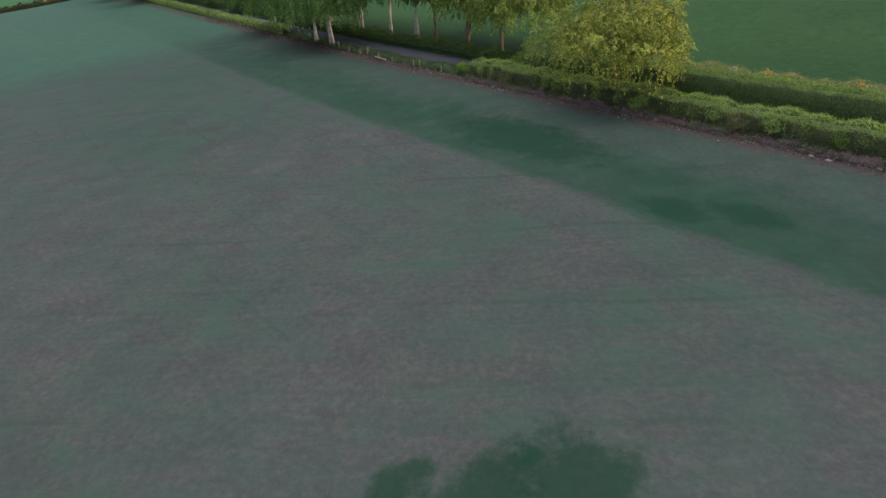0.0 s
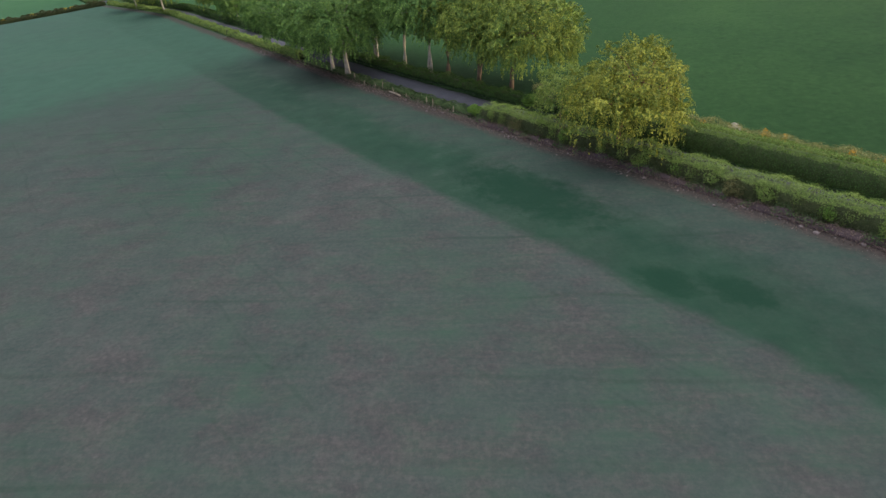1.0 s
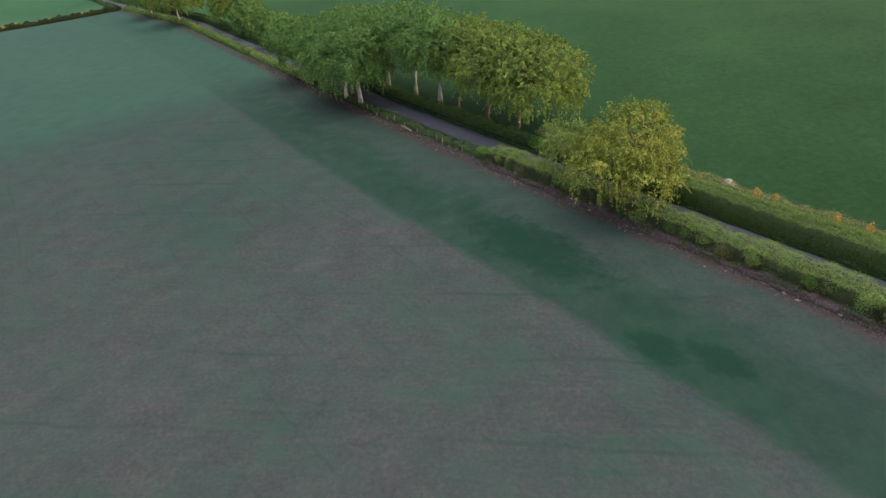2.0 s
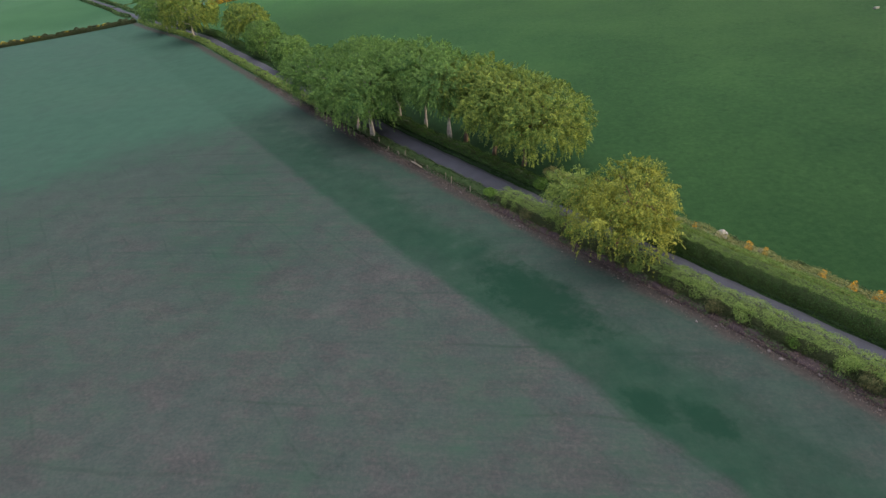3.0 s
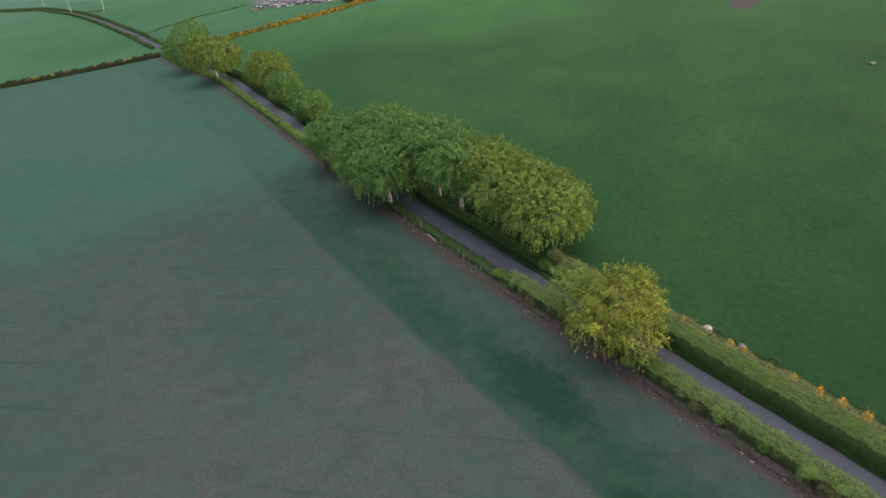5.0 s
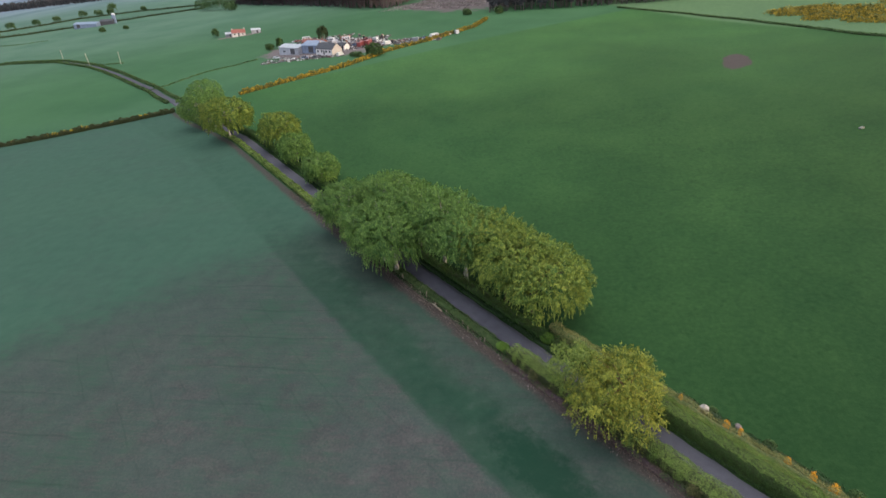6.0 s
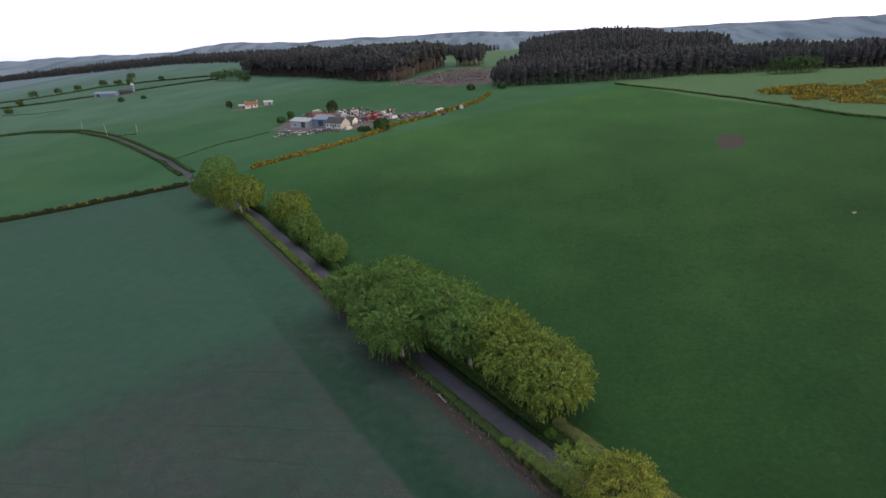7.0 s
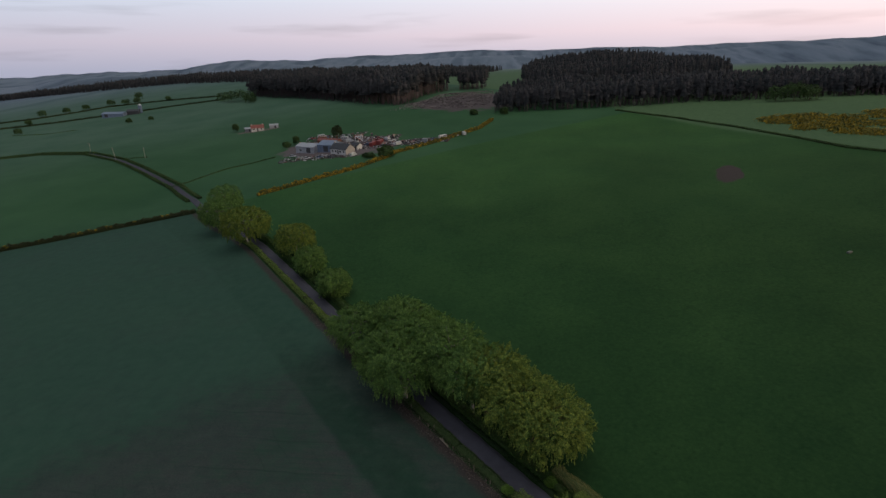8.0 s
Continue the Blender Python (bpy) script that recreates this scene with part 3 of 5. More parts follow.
ga = graded((-4400, -600, 400), (-600, -120, 60), (-120, 400, 5), (400, 1000, 15), (1000, 2000, 40), (2000, 4900, 80))
gb = graded((-4400, -1000, 100), (-1000, -300, 25), (-300, -60, 6), (-60, -8, 2), (-8, 8, 0.5), (8, 60, 2), (60, 300, 6), (300, 1000, 25), (1000, 4900, 80))
AA, BB = np.meshgrid(ga, gb, indexing="ij")
gx, gy = lane(AA, BB)
gv = np.stack([gx, gy, height(gx, gy)], -1).reshape(-1, 3)
nb = len(gb)
gi = (np.arange(len(ga) - 1)[:, None] * nb + np.arange(nb - 1)[None, :]).ravel()
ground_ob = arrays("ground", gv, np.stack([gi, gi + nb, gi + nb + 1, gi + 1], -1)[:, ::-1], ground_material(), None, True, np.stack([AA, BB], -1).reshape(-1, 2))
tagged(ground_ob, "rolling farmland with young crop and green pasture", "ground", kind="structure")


# ---------------------------------------------------------------- lane
def tarmac():
    m, n, l, b = nodes_of("worn_tarmac", 0.85, 0.25)
    fine = noise_node(n, l, 14.0, 4, 0.7)
    big = noise_node(n, l, 0.5, 4, 0.6)
    c = ramp(n, l, fine, [(0.3, (0.040, 0.040, 0.055)), (0.7, (0.066, 0.065, 0.086))])
    c = mix(n, l, ramp(n, l, big, [(0.4, 0.0), (0.7, 0.5)]), c, (0.075, 0.076, 0.10))
    l.new(c, b.inputs["Base Color"])
    bump(n, l, b, fine, 0.4, 0.01)
    return m


TARMAC = tarmac()


def ribbon(name, centre, half, label, material, up=0.05):
    """A strip of road surface with a small camber and edges let into the ground."""
    c = np.array(centre, float)
    t = np.gradient(c, axis=0)
    t /= np.linalg.norm(t, axis=1)[:, None]
    nx, ny = t[:, 1], -t[:, 0]
    rows = []
    for o, h in ((-half - 0.1, -0.25), (-half, up * 0.5), (-half * 0.5, up), (0, up + 0.03), (half * 0.5, up), (half, up * 0.5), (half + 0.1, -0.25)):
        wob = 0.08 * np.sin(np.arange(len(c)) * 1.7 + o) if abs(o) > half * 0.8 else 0
        x, y = c[:, 0] + nx * (o + wob), c[:, 1] + ny * (o + wob)
        rows.append(np.stack([x, y, height(x, y) + h], -1))
    v = np.stack(rows, 1).reshape(-1, 3)
    m = len(rows)
    i = (np.arange(len(c) - 1)[:, None] * m + np.arange(m - 1)[None, :]).ravel()
    return tagged(arrays(name, v, np.stack([i, i + m, i + m + 1, i + 1], -1), material, None, True), label, "road", kind="structure")


ribbon("road", [lane(a, 0) for a in np.arange(-120, 293, 1.5)], 1.6, "narrow grey tarmac lane between hedges", TARMAC)


def bend(points, spacing):
    p = np.array(points, float)
    s = np.r_[0, np.cumsum(np.hypot(*np.diff(p, axis=0).T))]
    u = np.arange(0, s[-1], spacing)
    x, y = np.interp(u, s, p[:, 0]), np.interp(u, s, p[:, 1])
    k = np.hanning(9)
    k /= k.sum()
    pad = lambda q: np.convolve(np.r_[[2 * q[0] - q[i] for i in range(4, 0, -1)], q, [2 * q[-1] - q[-2 - i] for i in range(4)]], k, "valid")
    return np.stack([pad(x), pad(y)], -1)


FAR_LANE = bend([lane(291, 0), (-176, 300.4), (-209, 331), (-262, 382), (-312, 421), (-366, 440), (-420, 436), (-560, 420)], 3)
ribbon("road", FAR_LANE, 1.5, "narrow grey lane running on between field hedges", TARMAC, 0.12)


def beside(centre, off):
    c = np.array(centre, float)
    t = np.gradient(c, axis=0)
    t /= np.linalg.norm(t, axis=1)[:, None]
    return np.stack([c[:, 0] + t[:, 1] * off, c[:, 1] - t[:, 0] * off], -1)


# ---------------------------------------------------------------- hedges
def along(a0, a1, b, spacing=2.0):
    return [lane(a, b) for a in np.arange(a0, a1, spacing)]


hedge("hedge", along(-50, 43.0, -2.8), "leafy field hedge, clipped top painted pale as sunlit, above a bare bank", 2.1, 1.85, HEDGE_TWIG, 0.05, 260, rough=0.1, shag=0.6, foot=0.25, seed=5, top=LEAF_TOP, group="hedges along the lane")
hedge("hedge", along(-50, 37, 3.4), "tall clipped green hedge along the lane, grassy top painted sunlit and sides shaded", 2.0, 2.15, LEAF_HEDGE_SHADED, 0.05, 260, seed=8, top=LEAF_LIT_TOP, rough=0.02, shag=0.35, foot=0.5, group="hedges along the lane")
hedge("hedge", along(37, 118, 3.7), "low dark green hedge and ferns under the trees", 1.7, 0.85, LEAF_HEDGE_SHADED, 0.09, 100, seed=10, rough=0.35, shag=2.0, group="hedges along the lane")
hedge("hedge", along(118, 272, 3.6), "dark green hedge in the shade of trees", 1.6, 1.4, LEAF_HEDGE_SHADED, 0.12, 60, seed=9, rough=0.15, group="hedges along the lane")
hedge("hedge", along(92, 262, -2.7), "straggling yellow-green hedge on the field's edge", 1.4, 1.0, LEAF_TOP, 0.12, 75, seed=12, rough=0.3, shag=2.0, gaps=0.12, group="hedges along the lane")
hedge("hedge", [(-131.7, 236.2), (-164.8, 225.6), (-191.2, 208.6), (-228.3, 183.6), (-330, 110)], "dark field hedge with scattered yellow gorse", 2.4, 1.6, HEDGE_TWIG, 0.2, 30, seed=15, rough=0.3)
hedge("gorse_hedge", [(-109, 254), (-86.2, 275.7), (-69, 292.6), (-56, 313.5), (-52, 324), (-27, 349), (-3, 381), (6, 410)], "flowering yellow gorse hedge between pastures", 1.9, 1.5, GORSE, 0.2, 30, seed=17, rough=0.4, shag=1.8)
hedge("hedge", [(94.7, 419), (125, 377), (144, 336), (155, 295), (162, 261), (185, 220)], "low dark hedge across the pasture", 1.7, 0.8, LEAF_BUSH, 0.3, 10, seed=19)
hedge("hedge", beside(FAR_LANE, 3.0), "dark hedge along the far lane", 1.5, 0.95, LEAF_BUSH, 0.35, 9, seed=21, rough=0.3)
hedge("hedge", beside(FAR_LANE, -2.8), "dark hedge along the far lane", 1.5, 0.95, LEAF_BUSH, 0.35, 9, seed=22, rough=0.3)

# ---------------------------------------------------------------- trees along the lane
def lane_tree(a, b, *args, **kw):
    return tree(on(*lane(a, b)), *args, **kw)


lane_tree(23.9, -3.3, 11.0, 5.5, 5.3, 2.2, "broad yellow-green broadleaf tree standing in the hedge", LEAF_SUNNY, BARK_TWIG, 3, 46000, 0.09, clumps=330, girth=0.24, skirt=0.9,
          sprays=950, spray=0.95, ragged=0.2,
          lobes=((0.9, 0.7, 7.0, 4.6, 4.6, 3.2, 1.0), (-2.2, -1.6, 5.2, 3.6, 3.4, 2.1, 0.42), (1.9, -2.8, 4.9, 3.3, 3.0, 2.1, 0.36), (3.3, 0.8, 5.4, 3.0, 3.0, 2.2, 0.28), (1.6, 1.4, 9.2, 2.4, 2.4, 1.6, 0.16), (-2.4, 1.6, 6.2, 2.8, 2.8, 2.0, 0.22)))
lane_tree(31.6, -2.1, 7.4, 3.3, 3.1, 2.6, "slender pale-green sapling by the lane", LEAF_YOUNG, BARK_DARK, 4, 6500, 0.10, clumps=70, girth=0.09, sprays=230, spray=0.9, ragged=0.25)
# the row's right-hand trees get warmer leaves, a sunlit tone in the colour
for a, b, base, tall, wide, sh, mat, sd in ((96, -2.7, 2.6, 11.2, 6.6, (0, 0), LEAF_GREEN, 10), (80, -2.9, 2.4, 12.4, 6.8, (-0.9, 0.2), LEAF_GREEN, 11), (75, -2.7, 2.2, 12.8, 6.6, (-0.8, -0.8), LEAF_GREEN, 12),
                                           (91, 5.6, 3.8, 11.7, 7.0, (-0.4, -0.3), LEAF_GREEN, 20), (80, 5.6, 4.6, 12.7, 7.3, (-0.4, -0.3), LEAF_GREEN, 13), (71, 5.5, 4.8, 14.0, 7.2, (-0.2, -0.3), LEAF_GREEN, 14),
                                           (62.7, 4.6, 4.6, 13.4, 6.6, (0, 0), LEAF_GREEN, 15), (61, 6.2, 4.2, 12.8, 6.8, (1.2, 0.0), LEAF_MIXED, 16), (53, 5.6, 3.0, 12.6, 6.9, (1.4, -0.8), LEAF_MIXED, 17), (48, 6.5, 1.8, 11.4, 6.9, (1.9, -1.7), LEAF_MIXED, 18)):
    lane_tree(a, b, tall + (0.5 if b > 0 else 0.0), wide, wide, base, "tall spring-green tree with pale trunk in the roadside row" if a > 62 else "tall yellow-green tree with dark trunk in the roadside row", mat, BARK if a > 62 else BARK_DARK, sd, 58000, 0.11, stems=1 + (sd in (12, 13, 15, 17)), shift=sh, skirt=0.7 if b < 0 else 0.3, sprays=1250, spray=0.92, girth=0.32, ragged=0.22)
for a, b, tall, wide, base, mat, sd, c in ((129, 4.6, 8.0, 5.0, 0.7, LEAF_GREEN, 31, 26000), (149, 5.0, 9.0, 5.0, 0.8, LEAF_GREEN, 32, 26000), (167, 6.4, 11.6, 6.6, 1.2, LEAF_MIXED, 33, 34000),
                                           (193, -3.0, 14.4, 9.0, 2.2, LEAF_MIXED, 35, 52000), (218, -3.4, 13.6, 8.6, 2.0, LEAF_GREEN, 36, 36000), (238, 5.0, 14.0, 7.4, 2.0, LEAF_GREEN, 39, 20000)):
    lane_tree(a, b, tall, wide, wide, base, "rounded green tree beside the lane", mat, BARK, sd, c, 0.17, sprays=900, spray=0.9, skirt=0.5)

# ---------------------------------------------------------------- woods
def conifer_wood(name, label, spots, tall, seed, parent_at, bare):
    """A far plantation: many spired conifers, each of jagged tiers on a stem."""
    rng = np.random.default_rng(seed)
    ox, oy, oz = parent_at
    V, F, SV, SF = [], [], [], []
    for x, y in spots:
        h = tall * rng.uniform(0.72, 1.12) * (1 + 0.28 * noise.noise(Vector((x * 0.022, y * 0.022, seed))))
        r = h * rng.uniform(0.12, 0.19)
        g = ground(x, y) - 0.4
        x, y, g = x - ox, y - oy, g - oz
        z0 = h * rng.uniform(*bare)
        tiers, sides = 6, 8
        for k in range(tiers):
            lo, hi = z0 + (h - z0) * k / tiers, z0 + (h - z0) * min(1, (k + 1.7) / tiers)
            rr = r * (1 - 0.72 * (k / tiers) ** 1.3) * rng.uniform(0.85, 1.15)
            ph = rng.uniform(0, 6.28)
            i0 = len(V)
            V.append((x + rng.normal(0, 0.1), y, g + hi))
            for s in range(sides):
                q = rr * rng.uniform(0.8, 1.15)
                V.append((x + q * math.cos(ph + 6.283 * s / sides), y + q * math.sin(ph + 6.283 * s / sides), g + lo + rng.uniform(-0.6, 0.4)))
            F += [(i0, i0 + 1 + s, i0 + 1 + (s + 1) % sides) for s in range(sides)]
        i0 = len(SV)
        for z, q in ((0, 0.42), (h * 0.85, 0.15)):
            SV += [(x + q * math.cos(2.1 * s), y + q * math.sin(2.1 * s), g + z) for s in range(3)]
        SF += [(i0 + s, i0 + (s + 1) % 3, i0 + 3 + (s + 1) % 3, i0 + 3 + s) for s in range(3)]
    root = thing(name, parent_at, label, "wood")
    tagged(root, kind="stuff")
    arrays("needles", V, F, CONIFER, root)
    arrays("stems", SV, SF, BARK_PINE, root)
    return root


def scatter(inside, x0, x1, y0, y1, gap, seed):
    rng = np.random.default_rng(seed)
    out = []
    for x in np.arange(x0, x1, gap):
        for y in np.arange(y0, y1, gap):
            px, py = x + rng.uniform(-0.45, 0.45) * gap, y + rng.uniform(-0.45, 0.45) * gap
            if inside(px, py):
                out.append((px, py))
    return out


def within(poly):
    def test(x, y):
        hit, j = False, len(poly) - 1
        for i in range(len(poly)):
            (xi, yi), (xj, yj) = poly[i], poly[j]
            if (yi > y) != (yj > y) and x < (xj - xi) * (y - yi) / (yj - yi) + xi:
                hit = not hit
            j = i
        return hit
    return test


for poly, tall, gap, sd, bare in ((((-330, 790), (-277, 738), (-197, 663), (-134, 590), (-97, 549), (-76, 512), (-64, 595), (-39, 644), (-45, 700), (-100, 820), (-340, 900)), 25, 4.6, 41, (0.42, 0.72)),
                            (((8, 441), (44, 436), (95, 432), (154, 433), (199, 417), (236, 413), (270, 408), (420, 430), (700, 520), (700, 560), (300, 510), (60, 555), (14, 500)), 15.5, 4.4, 42, (0.25, 0.6)),
                            (((50, 640), (200, 650), (290, 700), (340, 900), (420, 1080), (330, 1190), (120, 1120), (46, 800)), 19, 8.0, 43, (0.1, 0.3)),
                            (((-28, 642), (-2, 637), (4, 690), (-26, 700)), 22, 5.0, 45, (0.3, 0.6)),
                            (((-1350, 1330), (-980, 1265), (-660, 1195), (-480, 1105), (-300, 1010), (-120, 960), (-40, 1000), (40, 1250), (-300, 1330), (-800, 1400), (-1350, 1450)), 15, 8.5, 44, (0.05, 0.2))):
    xs, ys = zip(*poly)
    spots = scatter(within(poly), min(xs), max(xs), min(ys), max(ys), gap, sd)
    conifer_wood("conifer_wood", "dark plantation of tall conifers behind the pastures", spots, tall, sd, on(sum(xs) / len(xs), sum(ys) / len(ys)), bare)

def felled_brash():
    """Branches and stumps left lying over the felled part of the wood."""
    rng = np.random.default_rng(46)
    k = 9000
    x, y = rng.normal(-22, 26, k), rng.uniform(468, 606, k)
    keep = (x > -74 + 0.25 * (y - 486)) & (x < 4 + 0.04 * (y - 456)) & (np.sin(x * 0.16 + 0.05 * y) + np.sin(y * 0.21 - 0.06 * x) > -0.9)
    x, y = x[keep], y[keep]
    pts = np.stack([x, y, height(x, y) + rng.uniform(0.05, 0.7, len(x))], -1)
    ob = leaves("felled_brash", pts, np.tile((0, -0.3, 1.0), (len(x), 1)), 0.9, BRASH, None, rng, 0.7, 0.3)
    return tagged(ob, "grey-brown branches and stumps over felled ground", "brash", kind="stuff")


BRASH = foliage("felled_branches", (0.07, 0.055, 0.055), (0.15, 0.125, 0.125), (0.30, 0.26, 0.26), 0.06, 0.0, 0.5)
felled_brash()

# ---------------------------------------------------------------- verges, stones and bushes beside the lane
GORSE_BRIGHT = foliage("gorse_orange_blossom", (0.30, 0.15, 0.008), (0.60, 0.27, 0.006), (0.78, 0.38, 0.008), 0.5, 0.1, 0.1)
WHITE_STONE = plain("white_boulder_stone", (0.30, 0.275, 0.27), 0.9, 0.2, 0.25, 1.5)
STONE = plain("pale_fieldstone", (0.15, 0.125, 0.13), 0.9, 0.2, 0.35, 1.5)
WOOD = plain("weathered_timber", (0.24, 0.20, 0.17), 0.9, 0.15, 0.35, 4.0)
STRAW = foliage("dry_verge_grass", (0.10, 0.12, 0.035), (0.19, 0.20, 0.07), (0.34, 0.30, 0.14), 0.7, 0.2)
BANK_EARTH = plain("bank_earth", (0.060, 0.044, 0.050), 0.95, 0.1, 0.4, 1.2)
# dark grass tone that holds the hedge's shade on the verge
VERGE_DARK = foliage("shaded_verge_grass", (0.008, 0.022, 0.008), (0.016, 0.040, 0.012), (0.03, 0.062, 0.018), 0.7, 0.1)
HERB = foliage("verge_herbs", (0.02, 0.055, 0.015), (0.045, 0.095, 0.025), (0.12, 0.15, 0.07), 0.9, 0.2)

hedge("hedge_bank", along(-50, 43, -4.15), "bare purple-brown earth bank with roots below the hedge", 1.3, 0.42, DEAD, 0.06, 80, "bank", seed=55, rough=0.4, core=BANK_EARTH)
hedge("bank_weeds", along(-50, 43, -3.95), "dark green weeds growing down the hedge bank", 1.3, 0.5, HERB, 0.07, 90, "weeds", seed=57, rough=0.6, core=BANK_EARTH, gaps=0.55)
hedge("grass_bank", along(-50, 44, 5.0), "dry pale grass on the bank behind the hedge", 1.5, 1.95, STRAW, 0.055, 180, "grass", seed=51, rough=0.1, core=HERB)
hedge("verge_herbs", along(43, 92, -2.6), "low green herbs and weeds on the verge", 1.5, 0.4, HERB, 0.09, 80, "weeds", seed=52, rough=0.5, core=HERB)
hedge("verge_herbs", along(-50, 118, 2.2), "rough grass verge under the hedge, darkened for its shade", 0.7, 0.25, VERGE_DARK, 0.07, 90, "grass", seed=53, rough=0.5, core=VERGE_DARK)


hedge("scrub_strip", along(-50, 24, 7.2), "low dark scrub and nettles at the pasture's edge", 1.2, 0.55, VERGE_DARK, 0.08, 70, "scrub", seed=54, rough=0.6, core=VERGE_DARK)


def bush(place, radius, tall, label, material, seed, count=1500, leaf=0.1, name="bush", category="bush", group=""):
    """A low rounded bush: stems at its foot and a lumpy mass of small leaves."""
    rng = np.random.default_rng(seed)
    root = thing(name, place, label, category, group)
    for k in range(4):
        bm = bmesh.new()
        th = 1.57 * k + rng.uniform(0, 1)
        e = Vector((radius * 0.6 * math.cos(th), radius * 0.6 * math.sin(th), tall * 0.7))
        tube(bm, [Vector((0, 0, -0.2)), e * 0.5 + Vector((0, 0, 0.1)), e], [0.05 * radius, 0.035 * radius, 0.01], 5)
        part("stem", bm, BARK_DARK, root)
    c = rng.normal(0, 1, (14, 3))
    c /= np.linalg.norm(c, axis=1)[:, None]
    c = c * np.array((radius * 0.55, radius * 0.55, tall * 0.28)) + np.array((0, 0, tall * 0.5))
    i = rng.integers(0, 14, count)
    d = rng.normal(0, 1, (count, 3))
    d /= np.linalg.norm(d, axis=1)[:, None]
    pts = c[i] + d * np.array((radius * 0.5, radius * 0.5, tall * 0.3)) * (rng.uniform(0.4, 1, count) ** 0.5)[:, None]
    pts[:, 2] = np.maximum(pts[:, 2], 0.03)
    leaves("foliage", pts, d + np.array((0, 0, 0.4)), leaf, material, root, rng)
    return root


for k, (a, b, r) in enumerate(((21, 6.9, 0.5), (15.2, 7.2, 0.8), (13.6, 7.4, 0.5), (8.2, 7.1, 0.7), (5.6, 7.3, 0.9), (3.6, 7.2, 1.0), (1.4, 7.3, 0.9), (-0.8, 7.1, 0.7), (-4.0, 7.3, 0.8), (-7.5, 7.2, 0.8), (-12.0, 7.1, 0.7))):
    bush(on(*lane(a, b - 1.1)), r * 0.55, 1.7 + r * 0.35, "orange-yellow gorse bush in flower on the bank", GORSE_BRIGHT, 60 + k, 700, 0.075, "gorse_bush", group="gorse on the bank")
for k, (a, b, r) in enumerate(((18, 8.0, 0.7), (11, 8.0, 0.8), (2, 8.1, 0.9), (-6, 8.2, 0.8))):
    bush(on(*lane(a, b)), r, r * 0.8, "dark green scrub at the pasture's edge", LEAF_BUSH, 80 + k, 700, 0.09, group="scrub on the bank")
bush(on(*lane(30.5, -3.0)), 0.9, 1.7, "russet-brown shrub in the hedge", DEAD, 85, 1600, 0.09)
for k, (a, b, r) in enumerate(((44, -2.9, 1.0), (31, 3.0, 1.3), (35.0, 3.3, 1.5), (41, 3.2, 1.1))):
    bush(on(*lane(a, b)), r, r * 1.3, "bright green leafy shrub beside the lane", LEAF_HEDGE, 90 + k, 1800, 0.11, group="shrubs beside the lane")


tuft_rng = random.Random(21)
for k in range(44):
    r = tuft_rng.uniform(0.7, 1.25)
    a = -46 + 2.0 * k + tuft_rng.uniform(-0.9, 0.9)
    bush(on(*lane(a, -3.25 + tuft_rng.uniform(-0.45, 0.15))), r, 1.35 + r * tuft_rng.uniform(0.2, 0.65), "leafy green shrub grown out of the field hedge", (LEAF_TOP, LEAF_TOP, LEAF_HEDGE, LEAF_TOP, LEAF_TOP, LEAF_SCRUB)[k % 6], 400 + k, int(2600 * r), 0.055, group="shrubs in the field hedge")


def boulder(place, size, label, seed, group="", stone=STONE):
    """A weathered field boulder, sunk a little into the ground."""
    rng = np.random.default_rng(seed)
    bm = bmesh.new()
    bmesh.ops.create_icosphere(bm, subdivisions=2, radius=1)
    for v in bm.verts:
        w = 1 + 0.28 * noise.noise(v.co * 1.6 + Vector((seed, 0, 0)))
        v.co = Vector((v.co.x * size[0] * w, v.co.y * size[1] * w, v.co.z * size[2] * w + size[2] * 0.6))
    ob = solid("boulder", bm, stone)
    ob.matrix_world = Matrix.Translation(place) @ Matrix.Rotation(rng.uniform(0, 6), 4, "Z")
    return tagged(ob, label, "stone", group)


boulder(on(*lane(18.3, 6.5), 0.75), (0.62, 0.5, 0.62), "large pale boulder on the grassy bank", 1, "", WHITE_STONE)
boulder(on(*lane(14.6, 7.9)), (0.6, 0.4, 0.3), "grey flat stone beside gorse", 2)
boulder(on(*lane(16.9, 7.1)), (0.4, 0.35, 0.25), "small brown stone on the bank", 3)
boulder(on(*lane(5.5, -5.2)), (0.2, 0.16, 0.12), "pale stone at the field's edge", 4)
boulder(on(*lane(6.6, -5.0)), (0.18, 0.14, 0.1), "pale stone at the field's edge", 5)


